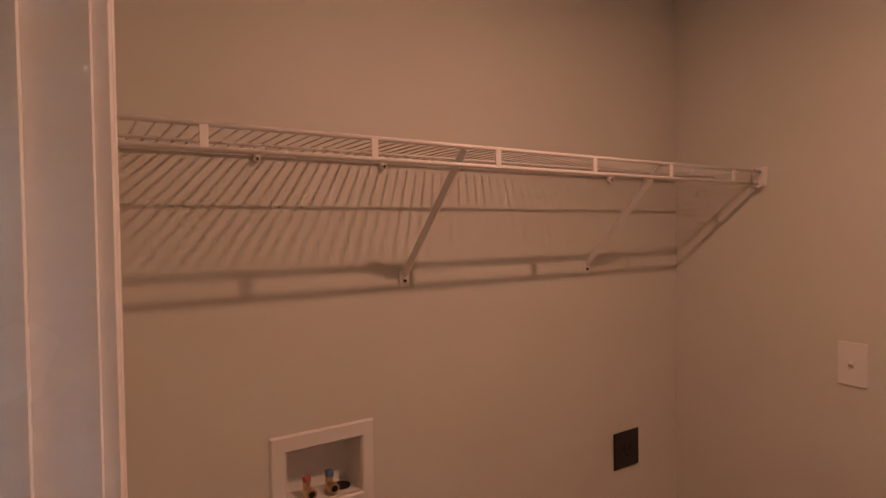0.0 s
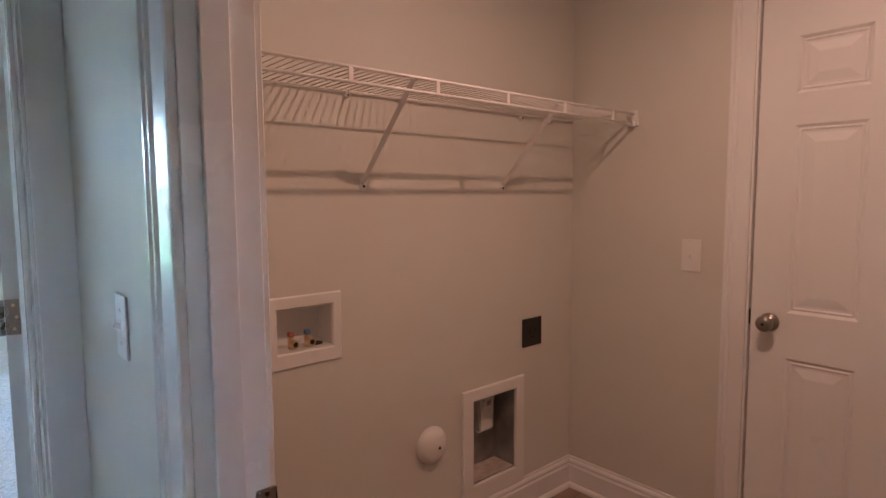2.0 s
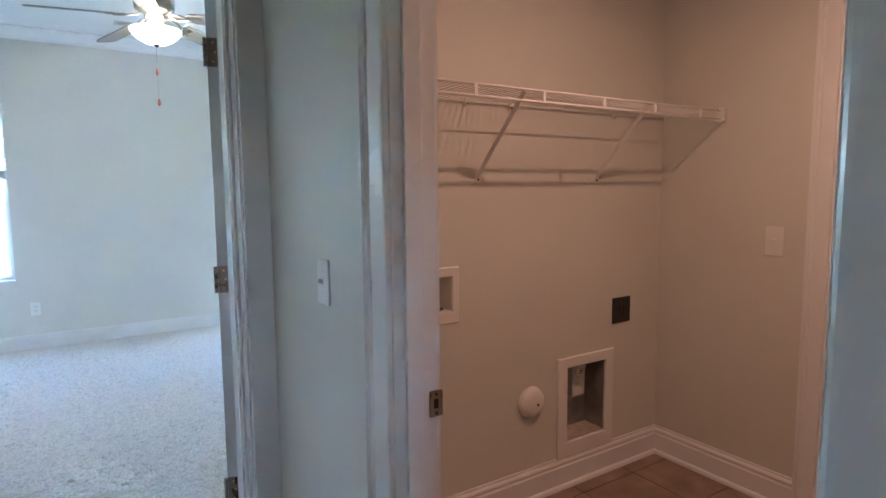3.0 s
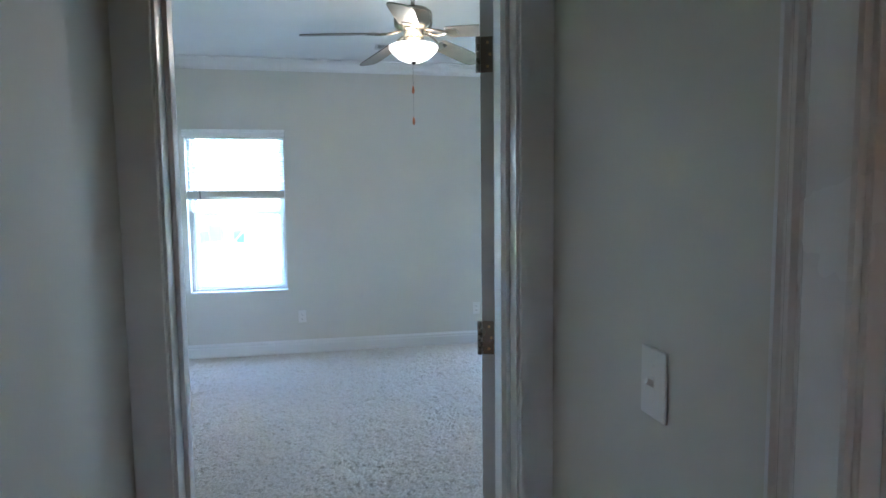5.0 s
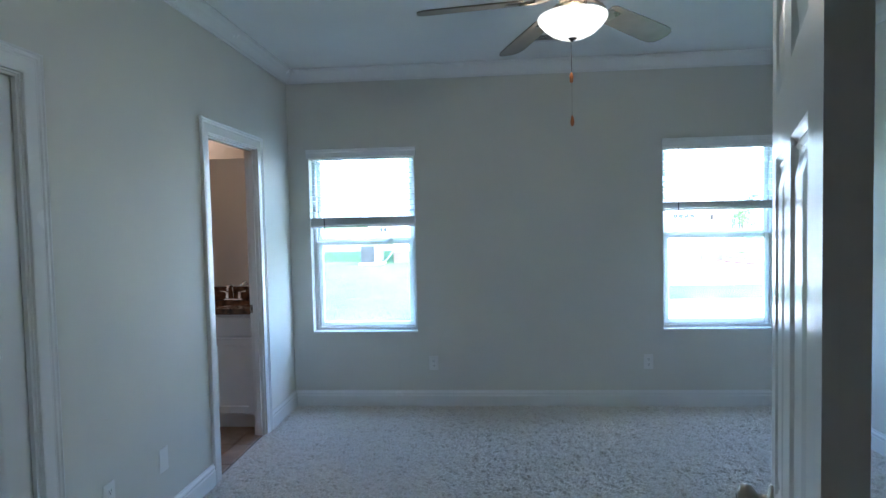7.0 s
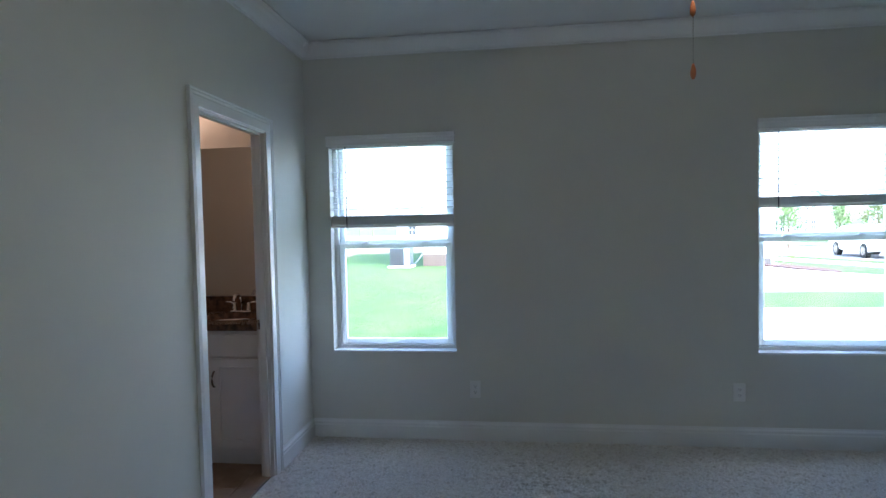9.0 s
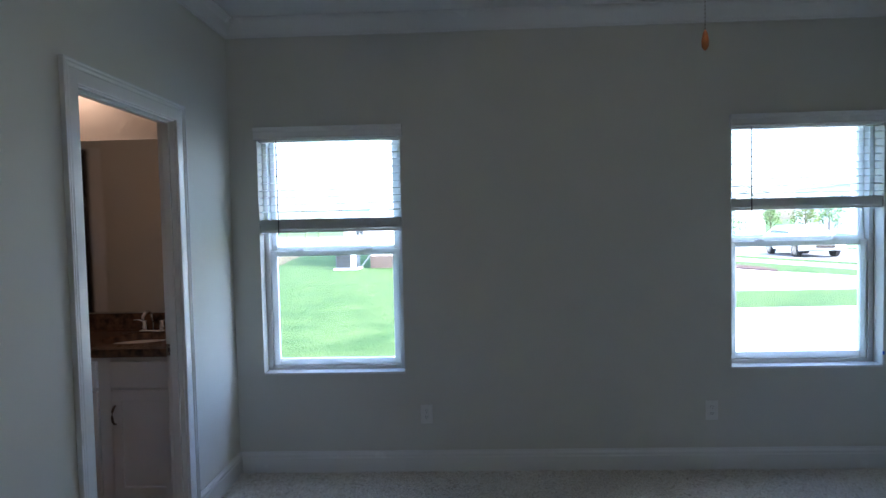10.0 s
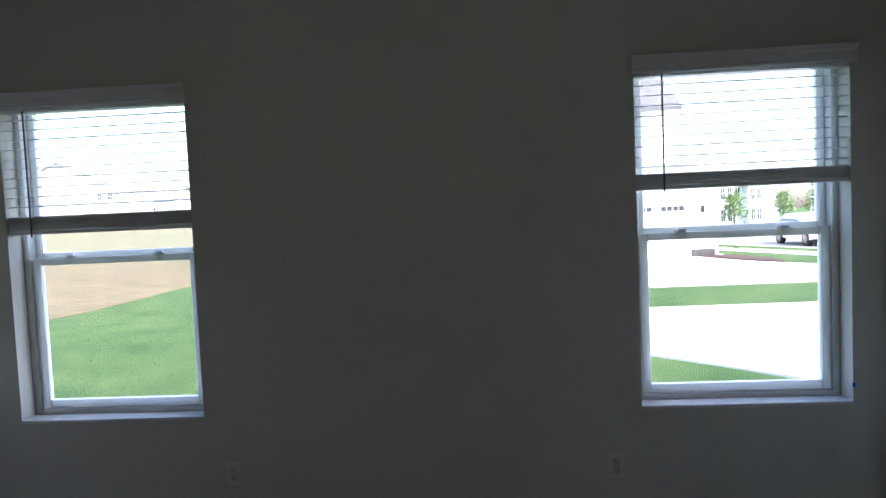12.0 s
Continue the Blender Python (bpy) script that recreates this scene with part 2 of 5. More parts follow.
def wall(name, axis, lo, hi, u0, u1, z0, z1, holes=(), material=None, label="", solid_back=False):
    """A wall that is thick from lo to hi along axis (x or y), from u0 to u1 along the other, with holes (u0, u1, z0, z1) right through."""
    us = sorted({u0, u1, *[h[0] for h in holes], *[h[1] for h in holes]})
    zs = sorted({z0, z1, *[h[2] for h in holes], *[h[3] for h in holes]})
    us, zs = [u for u in us if u0 <= u <= u1], [z for z in zs if z0 <= z <= z1]
    bm = bmesh.new()
    cache = {}

    def vert(d, u, z):
        key = (d, u, z)
        if key not in cache:
            cache[key] = bm.verts.new((d, u, z) if axis == "x" else (u, d, z))
        return cache[key]

    def full(i, j):
        if not (0 <= i < len(us) - 1 and 0 <= j < len(zs) - 1):
            return False
        u, z = (us[i] + us[i + 1]) / 2, (zs[j] + zs[j + 1]) / 2
        return not any(h[0] < u < h[1] and h[2] < z < h[3] for h in holes)

    for i in range(len(us) - 1):
        for j in range(len(zs) - 1):
            if not full(i, j):
                continue
            a, b, c, d = us[i], us[i + 1], zs[j], zs[j + 1]
            for t in (lo, hi):
                bm.faces.new([vert(t, a, c), vert(t, b, c), vert(t, b, d), vert(t, a, d)])
            for ok, p, q in ((full(i - 1, j), (a, c), (a, d)), (full(i + 1, j), (b, c), (b, d)), (full(i, j - 1), (a, c), (b, c)), (full(i, j + 1), (a, d), (b, d))):
                if not ok:
                    bm.faces.new([vert(lo, *p), vert(lo, *q), vert(hi, *q), vert(hi, *p)])
    return structure(mesh_ob(name, bm, material or PAINT), label, "wall")


def sweep_room(name, profile, a, b, inward, material, start_in=True, end_in=True, label="", category="trim", z0=0.0):
    """A moulding along the wall's foot line from a to b (x, y), its profile of (out from the wall, height) mitred at inside corners."""
    a, b, n = Vector((*a, 0)), Vector((*b, 0)), Vector((*inward, 0))
    d = (b - a).normalized()
    bm = bmesh.new()
    rows = []
    for o, h in profile:
        p, q = a + n * o + Vector((0, 0, z0 + h)), b + n * o + Vector((0, 0, z0 + h))
        if start_in:
            p = p + d * o
        if end_in:
            q = q - d * o
        rows.append((bm.verts.new(p), bm.verts.new(q)))
    for r, s in zip(rows, rows[1:] + rows[:1]):
        bm.faces.new((r[0], r[1], s[1], s[0]))
    bm.faces.new([r[0] for r in rows])
    bm.faces.new([r[1] for r in rows])
    return structure(mesh_ob(name, bm, material), label, category)


BASE_PROFILE = [(0, 0), (0.017, 0), (0.017, 0.098), (0.013, 0.104), (0.0125, 0.112), (0.015, 0.116), (0.012, 0.124), (0.007, 0.130), (0.005, 0.140), (0, 0.140)]
SHOE_PROFILE = [(0.017, 0), (0.032, 0), (0.030, 0.010), (0.025, 0.017), (0.017, 0.020)]
CROWN_PROFILE = [(0, 0), (0.008, 0), (0.012, 0.012), (0.022, 0.018), (0.034, 0.030), (0.052, 0.058), (0.066, 0.072), (0.072, 0.084), (0.084, 0.090), (0.084, 0.100), (0, 0.100)]
CASING_PROFILE = [(0, 0), (0, 0.010), (0.004, 0.0125), (0.010, 0.013), (0.050, 0.0135), (0.054, 0.0110), (0.058, 0.0115), (0.063, 0.0165), (0.068, 0.0170), (0.071, 0.0145), (0.074, 0.0150), (0.078, 0.0195), (0.083, 0.0195), (0.084, 0.017), (0.084, 0)]
PLAIN_PROFILE = [(0, 0), (0, 0.011), (0.003, 0.013), (0.012, 0.0135), (0.080, 0.0155), (0.084, 0.0145), (0.084, 0)]


def casing(name, axis, face, out, u0, u1, top, label="", width=0.084, left=None, right=None, bottom=0.0, profile=CASING_PROFILE):
    """Moulded casing round an opening from u0 to u1, up to top; face is the wall's plane and out (+1 or -1) the way it stands proud."""
    bm = bmesh.new()
    sx = width / 0.084
    rows = []
    for w, d in profile:
        w *= sx
        wl, wr = (w if left is None else w * left / width), (w if right is None else w * right / width)
        pts = [(u0 - wl, bottom), (u0 - wl, top + w), (u1 + wr, top + w), (u1 + wr, bottom)]
        rows.append([bm.verts.new((face + out * d, u, z) if axis == "x" else (u, face + out * d, z)) for u, z in pts])
    for r, s in zip(rows, rows[1:] + rows[:1]):
        for k in range(3):
            bm.faces.new((r[k], r[k + 1], s[k + 1], s[k]))
    for k in (0, 3):
        bm.faces.new([r[k] for r in rows])
    return structure(mesh_ob(name, bm, TRIM), label or "white moulded door casing", "trim")


def jamb(name, axis, lo, hi, u0, u1, top, thick=0.019, stop=None):
    """Flat jamb boards lining an opening through a wall, with a door stop at depth stop."""
    bm = bmesh.new()

    def bx(d0, a, c, d1, b, e):
        if axis == "x":
            add_box(bm, d0, a, c, d1, b, e, 0.0015)
        else:
            add_box(bm, a, d0, c, b, d1, e, 0.0015)

    bx(lo, u0 - thick, 0, hi, u0, top + thick)
    bx(lo, u1, 0, hi, u1 + thick, top + thick)
    bx(lo, u0, top, hi, u1, top + thick)
    if stop is not None:
        bx(stop[0], u0, 0, stop[1], u0 + 0.011, top)
        bx(stop[0], u1 - 0.011, 0, stop[1], u1, top)
        bx(stop[0], u0 + 0.011, top - 0.011, stop[1], u1 - 0.011, top)
    return structure(mesh_ob(name, bm, TRIM), "white painted door jamb", "trim")


def six_panel_slab(width, height, thick):
    """A six-panel slab from (0, 0, 0) along x, thick towards +y, with moulded panels on both faces."""
    bm = bmesh.new()
    stile = 0.117 * width / 0.762
    mid = 0.112 * width / 0.762
    pw = (width - 2 * stile - mid) / 2
    xs = [0, stile, stile + pw, stile + pw + mid, width - stile, width]
    zs = [0, 0.245, 0.785, 0.945, 1.585, 1.690, 1.877, height]
    panels = {(i, j) for i in (1, 3) for j in (1, 3, 5)}
    rings = ((0.0, 0.0), (0.010, 0.007), (0.016, 0.004), (0.022, 0.0075), (0.030, 0.0075), (0.060, 0.001))
    for face, s in ((0.0, 1), (thick, -1)):
        for i in range(5):
            for j in range(7):
                a, b, c, d = xs[i], xs[i + 1], zs[j], zs[j + 1]
                if (i, j) in panels:
                    loops = [[bm.verts.new((x, face + s * q, z)) for x, z in ((a + o, c + o), (b - o, c + o), (b - o, d - o), (a + o, d - o))] for o, q in rings]
                    for p, r in zip(loops, loops[1:]):
                        for k in range(4):
                            bm.faces.new((p[k], p[(k + 1) % 4], r[(k + 1) % 4], r[k]))
                    bm.faces.new(loops[-1])
                else:
                    bm.faces.new([bm.verts.new((x, face, z)) for x, z in ((a, c), (b, c), (b, d), (a, d))])
    for quad in (((0, 0, 0), (0, thick, 0), (0, thick, height), (0, 0, height)), ((width, 0, 0), (width, thick, 0), (width, thick, height), (width, 0, height)),
                 ((0, 0, 0), (width, 0, 0), (width, thick, 0), (0, thick, 0)), ((0, 0, height), (width, 0, height), (width, thick, height), (0, thick, height))):
        bm.faces.new([bm.verts.new(p) for p in quad])
    bmesh.ops.remove_doubles(bm, verts=bm.verts[:], dist=0.00005)
    return bm


def door_leaf(name, width, height, label, m, thick=0.035, hinges=True, knobs=(-1, 1), knob_z=0.905):
    """A leaf that hangs from its edge at x = 0, with knobs near the other edge."""
    leaf = mesh_ob(name, six_panel_slab(width, height, thick), DOORW)
    structure(leaf, label, "door")
    kx = width - 0.062
    for s in knobs:
        y = 0.0 if s < 0 else thick
        turn = pose(kx, y, knob_z, 90 if s < 0 else -90)
        k = part("knob", lathe([(0.0325, 0), (0.0325, 0.004), (0.028, 0.008), (0.013, 0.010), (0.011, 0.026), (0.016, 0.031), (0.0255, 0.038), (0.0285, 0.048), (0.026, 0.058), (0.019, 0.063), (0.008, 0.065)], 24, turn), NICKEL, leaf, "satin nickel round knob", True)
        part("keyhole", lathe([(0.005, 0.0652), (0.005, 0.067), (0.001, 0.0672)], 10, turn), HOLE, k)
    part("latch_plate", box(width - 0.0015, thick / 2 - 0.012, knob_z - 0.028, width + 0.0015, thick / 2 + 0.012, knob_z + 0.028, 0.0005), NICKEL, leaf)
    if hinges:
        for hz in (1.795, 1.055, 0.315):
            bm = bmesh.new()
            add_box(bm, -0.0028, 0.0015, hz - 0.045, -0.0004, 0.033, hz + 0.045, 0.0008)
            h = part("hinge", bm, NICKEL, leaf, "worn nickel butt hinge")
            bm = bmesh.new()
            for k in range(5):
                add_rod(bm, (-0.005, -0.005, hz - 0.045 + k * 0.018), (-0.005, -0.005, hz - 0.0275 + k * 0.018), 0.0062, 12)
            part("knuckle", bm, NICKEL, h, "", True)
            bm = bmesh.new()
            for dz in (-0.03, 0.0, 0.03):
                add_rod(bm, (-0.0026, 0.020 + 0.006 * (dz == 0), hz + dz), (-0.0036, 0.020 + 0.006 * (dz == 0), hz + dz), 0.004, 10)
            part("screws", bm, BRASS, h)
    leaf.matrix_world = m
    return leaf


def plate_thing(name, m, label, category, w=0.074, h=0.118, kind="toggle"):
    """A wall plate in its own xz plane that faces -y."""
    bm = box(-w / 2, -0.0055, -h / 2, w / 2, 0.0, h / 2, 0.003, 2)
    ob = mesh_ob(name, bm, PLASTIC)
    if kind == "toggle":
        part("toggle_collar", box(-0.006, -0.0065, -0.0125, 0.006, -0.004, 0.0125, 0.0006), PLASTIC, ob)
        bm = box(-0.004, -0.019, -0.007, 0.004, -0.003, 0.004, 0.0015)
        bmesh.ops.rotate(bm, verts=bm.verts[:], cent=(0, -0.004, 0), matrix=Euler((radians(-28), 0, 0)).to_matrix())
        part("toggle", bm, PLASTIC, ob, "small white toggle lever")
        for z in (-0.030, 0.030):
            part("screw", rod((0, -0.0052, z), (0, -0.0066, z), 0.0032, 10), PLASTIC, ob)
    elif kind == "outlet":
        for z in (-0.0195, 0.0195):
            r = part("receptacle", box(-0.0165, -0.0075, z - 0.0145, 0.0165, -0.004, z + 0.0145, 0.005, 3), PLASTIC, ob)
            bm = bmesh.new()
            for x in (-0.0064, 0.0064):
                add_box(bm, x - 0.0011, -0.0079, z - 0.001, x + 0.0011, -0.007, z + 0.0075)
            add_rod(bm, (0, -0.0079, z - 0.0075), (0, -0.007, z - 0.0075), 0.0026, 10)
            part("slots", bm, HOLE, r)
        part("screw", rod((0, -0.0052, 0), (0, -0.0066, 0), 0.003, 10), PLASTIC, ob)
    else:
        for z in (-0.042, 0.042):
            part("screw", rod((0, -0.0052, z), (0, -0.0066, z), 0.003, 10), PLASTIC, ob)
    ob.matrix_world = m
    return tagged(ob, label, category)


# ---- the shell ----
H = 2.75
LH = 2.44
BX0, BX1, BY0, BY1 = -2.027, 2.000, 0.130, 4.236
LX0, LX1, LY1 = 0.106, 1.931, -0.043
W1, W2 = (-1.858, -0.990), (0.966, 1.848)
WZ0, WZ1 = 0.617, 2.106

structure(mesh_ob("floor", box(-5.5, -4.0, -0.30, 2.2, 4.40, -0.012), CONCRETE), "grey concrete floor slab under the rooms", "floor")
structure(mesh_ob("hall_floor", box(-0.96, -3.9, -0.011, 0.0, 0.115, 0.0), WOODFL), "brown wooden floor of the hall", "floor")
structure(mesh_ob("ceiling", box(-5.5, -4.0, H, 2.2, 4.40, H + 0.12), CEIL), "matte white ceiling", "ceiling")

structure(mesh_ob("ceiling_laundry", box(LX0 + 0.001, -2.449, LH, LX1 - 0.001, LY1 - 0.001, H - 0.002), CEIL), "matte white laundry ceiling", "ceiling")

wall("wall_bedroom_front", "y", 0.0, BY0, -2.11, LX0, 0, H, [(-0.894, -0.071, 0, 2.059)], label="greige painted wall with the bedroom doorway")
wall("wall_bedroom_front_right", "y", 0.088, BY0, LX0, 2.0, 0, H, label="greige painted bedroom wall")
wall("wall_laundry_back", "y", LY1, 0.086, LX0, LX1, 0, H, [(0.487, 0.674, 0.893, 1.027), (1.295, 1.543, 0.210, 0.555)], label="greige laundry wall behind the wire shelf")
wall("wall_laundry_door", "x", LX1, 2.05, -4.0, 0.086, 0, H, [(-1.599, -0.799, 0, 2.052)], label="greige laundry wall with the closed white door")
wall("wall_hall_right", "x", 0.0, 0.106, -4.0, -0.001, 0, H, [(-1.647, -0.824, 0, 2.059)], label="greige hall wall with the laundry doorway")
# Unseen panel added to keep daylight out of the closed door's gaps.
wall("leak_block_panel", "x", 2.052, 2.118, -1.75, -0.65, 0, 2.3, label="unseen panel added to block light through the laundry door's gaps")
wall("wall_laundry_end", "y", -2.55, -2.45, 0.107, 1.93, 0, H, label="plain greige laundry wall")
wall("wall_hall_left", "x", -1.06, -0.96, -4.0, -0.001, 0, H, label="greige hall wall")
# The hole is for an added, unseen window that lights the hall.
wall("wall_hall_end", "y", -4.0, -3.9, -0.959, -0.001, 0, H, [(-0.59, -0.25, 1.49, 1.73)], label="greige hall wall with a hole for the added window")
wall("wall_bedroom_left", "x", -2.11, BX0, BY0 + 0.001, 4.235, 0, H, [(0.741, 1.549, 0, 2.059), (2.851, 3.590, 0, 2.059)], label="greige bedroom wall with the bathroom doorway")
wall("wall_bedroom_right", "x", BX1, 2.12, BY0, 4.235, 0, H, label="greige bedroom wall")
wall("wall_windows", "y", BY1, 4.40, -5.5, 2.2, -0.011, H, [(*W1, WZ0, WZ1), (*W2, WZ0, WZ1)], label="greige outer wall with two windows")
wall("wall_bath_back", "y", 2.30, 2.40, -5.4, -2.111, 0, H, [(-5.2, -4.11, 0, 2.3)], label="plain bathroom wall with a shower opening")
wall("wall_bath_left", "x", -5.5, -5.4, 0.2, 4.235, 0, H, label="plain bathroom wall")
wall("wall_closet_front", "y", 0.2, 0.3, -5.399, -2.111, 0, H, label="plain closet wall")
wall("wall_closet_left", "x", -3.5, -3.4, 0.301, 2.299, 0, H, label="plain closet wall")
structure(mesh_ob("shower_lining", box(-5.19, 1.45, 0, -4.121, 1.50, 2.5), DARKTILE), "dark tiled shower wall", "wall")
# White strip along the edge of the shower opening.
structure(mesh_ob("shower_edge_strip", box(-4.108, 2.401, 0, -3.985, 2.412, 2.3, 0.002), TRIM), "white strip beside the shower opening", "trim")
structure(mesh_ob("shower_side", box(-4.12, 1.45, 0, -4.10, 2.299, 2.5), DARKTILE), "dark tiled shower wall", "wall")
structure(mesh_ob("shower_side", box(-5.24, 1.45, 0, -5.19, 2.30, 2.5), DARKTILE), "dark tiled shower wall", "wall")
structure(mesh_ob("shower_cap", box(-5.24, 1.45, 2.5, -4.14, 2.30, 2.55), DARKTILE), "dark shower ceiling", "ceiling")
structure(mesh_ob("closet_floor", box(-3.4, 0.3, -0.011, -2.0, 2.299, 0.0), CARPET), "beige carpet in the closet", "floor")


def carpet():
    step = 0.0085
    nx, ny = int((BX1 - BX0) / step), int((BY1 - BY0 + 0.07) / step)
    xs, ys = np.linspace(BX0, BX1, nx), np.linspace(BY0 - 0.07, BY1, ny)
    rng = np.random.default_rng(5)
    co, faces = [], []
    rough = rng.random((ny, nx)) * 0.006
    for j, y in enumerate(ys):
        for i, x in enumerate(xs):
            pit = min(1, max(0, (0.75 * noise.noise(Vector((x * 72, y * 58, 0))) + 0.4 * noise.noise(Vector((x * 22, y * 15, 5))) - 0.16) / 0.20))
            z = max(-0.0115, 0.003 + rough[j, i] * 0.8 - 0.017 * pit + 0.003 * noise.noise(Vector((x * 11, y * 19, 3))) + 0.006 * noise.noise(Vector((x * 2.6, y * 5.5, 8))))
            co.append((x + (rough[(j * 7 + 3) % ny, i] - 0.004) * 1.2, y + (rough[j, (i * 5 + 2) % nx] - 0.004) * 1.2, z))
    for j in range(ny - 1):
        for i in range(nx - 1):
            a = j * nx + i
            faces.append((a, a + 1, a + nx + 1, a + nx))
    me = bpy.data.meshes.new("carpet")
    me.from_pydata(co, [], faces)
    me.materials.append(CARPET)
    for p in me.polygons:
        p.use_smooth = True
    return structure(new("carpet", me), "beige shaggy cut-pile carpet in the bedroom", "carpet")


carpet()

# crown and baseboards
for k, (a, b, n) in enumerate((((BX0, BY1), (BX1, BY1), (0, -1)), ((BX0, BY0), (BX0, BY1), (1, 0)), ((BX1, BY0), (BX1, BY1), (-1, 0)), ((BX0, BY0), (BX1, BY0), (0, 1)))):
    sweep_room("crown_moulding", CROWN_PROFILE, a, b, n, TRIM, label="white crown moulding under the bedroom ceiling", z0=H - 0.1005)


def base(a, b, n, s=True, e=True, z0=-0.008, shoe=False):
    sweep_room("baseboard", BASE_PROFILE, a, b, n, TRIM, s, e, "tall white moulded baseboard", "baseboard", z0)
    if shoe:
        sweep_room("shoe_moulding", SHOE_PROFILE, a, b, n, TRIM, s, e, "white quarter-round shoe moulding", "trim", z0)


base((BX0, BY1), (BX1, BY1), (0, -1))
base((BX0, 3.658), (BX0, BY1), (1, 0), False, True)
base((BX0, 1.620), (BX0, 2.780), (1, 0), False, False)
base((BX0, BY0), (BX0, 0.670), (1, 0), True, False)
base((BX1, BY0), (BX1, BY1), (-1, 0))
base((0.005, BY0), (BX1, BY0), (0, 1), False, True)
base((BX0, BY0), (-0.965, BY0), (0, 1), True, False)
base((LX0, LY1), (LX1, LY1), (0, -1), z0=0.003, shoe=True)
base((LX1, -0.733), (LX1, LY1), (-1, 0), False, True, 0.003, True)
base((LX1, -2.45), (LX1, -1.667), (-1, 0), True, False, 0.003, True)
base((0, -0.735), (0, -0.019), (-1, 0), False, False, 0.0)
base((-0.96, -3.9), (-0.96, -0.019), (1, 0), True, False, 0.0)

# doorways
jamb("bedroom_door_jamb", "y", 0.0, BY0, -0.875, -0.090, 2.040, stop=(0.050, 0.090))
casing("bedroom_door_casing", "y", 0.0, -1, -0.882, -0.083, 2.047, left=0.0775, right=0.0825, profile=PLAIN_PROFILE)
casing("bedroom_door_casing", "y", BY0, 1, -0.882, -0.083, 2.047)
jamb("laundry_door_jamb", "x", 0.0, 0.106, -1.628, -0.843, 2.040, stop=(0.026, 0.066))
casing("laundry_door_casing", "x", 0.0, -1, -1.635, -0.836, 2.047, width=0.098)
casing("laundry_door_casing", "x", 0.106, 1, -1.635, -0.836, 2.047)
jamb("garage_door_jamb", "x", LX1, 2.05, -1.580, -0.818, 2.033, stop=(1.977, 2.010))
casing("garage_door_casing", "x", LX1, -1, -1.587, -0.811, 2.040, width=0.080)
jamb("bath_door_jamb", "x", -2.11, BX0, 2.870, 3.571, 2.040, stop=(-2.085, -2.050))
casing("bath_door_casing", "x", BX0, 1, 2.863, 3.578, 2.047)
jamb("closet_door_jamb", "x", -2.11, BX0, 0.760, 1.530, 2.040, stop=(-2.051, -2.032))
casing("closet_door_casing", "x", BX0, 1, 0.753, 1.537, 2.047)

# open bedroom door, folded back past square
door_leaf("door_1", 0.775, 2.018, "white six-panel bedroom door, standing open", pose(-0.138, 0.150, 0.012, 0, 0, 90 - 23) @ Matrix.Diagonal((1, -1, 1, 1)))
door_leaf("door_2", 0.752, 2.018, "closed white six-panel laundry door with a nickel knob", pose(1.939, -1.577, 0.012, 0, 0, 90) @ Matrix.Diagonal((1, -1, 1, 1)), hinges=False)
door_leaf("door_3", 0.757, 2.018, "white six-panel closet door, standing slightly ajar", pose(-2.052, 1.522, 0.012, 0, 0, -94) @ Matrix.Diagonal((1, -1, 1, 1)))
part("latch", box(1.9385, -0.8205, 0.90, 1.947, -0.8175, 0.955), DARKMETAL, bpy.data.objects["garage_door_jamb"])


def strike(m, parent):
    p = part("strike_plate", box(-0.016, -0.0022, -0.029, 0.016, 0.0006, 0.029, 0.003, 2), NICKEL, parent, "worn nickel strike plate")
    part("latch_hole", box(-0.007, -0.0030, -0.012, 0.007, 0.0, 0.012, 0.002), HOLE, p)
    bm = bmesh.new()
    for z in (-0.021, 0.021):
        add_rod(bm, (0, -0.002, z), (0, -0.0034, z), 0.0036, 10)
    part("screws", bm, DARKMETAL, p)
    p.matrix_world = m


strike(pose(0.099, -0.8435, 0.902), bpy.data.objects["laundry_door_jamb"])
strike(pose(-2.093, 3.5705, 0.915), bpy.data.objects["bath_door_jamb"])

# wall plates
plate_thing("light_switch", pose(-0.0005, -0.470, 1.127, 0, 0, -90), "white toggle light switch on the hall wall", "light switch")
plate_thing("light_switch", pose(LX1 - 0.0005, -0.604, 1.134, 0, 0, -90), "white toggle light switch beside the laundry door", "light switch", 0.076, 0.124)
plate_thing("wall_outlet", pose(0.314, LY1 - 0.0005, 0.786), "white duplex outlet on the laundry wall", "outlet", 0.076, 0.118, "outlet")
plate_thing("wall_outlet", pose(-0.866, BY1 - 0.0005, 0.356), "white duplex outlet under the bedroom windows", "outlet", kind="outlet")
plate_thing("wall_outlet", pose(0.847, BY1 - 0.0005, 0.360), "white duplex outlet under the bedroom windows", "outlet", kind="outlet")
plate_thing("wall_outlet", pose(BX0 + 0.0005, 1.880, 0.375, 0, 0, 90), "white duplex outlet low on the bedroom wall", "outlet", kind="outlet")
plate_thing("blank_plate", pose(BX0 + 0.0005, 2.286, 0.363, 0, 0, 90), "blank white plate low on the bedroom wall", "wall plate", kind="blank")


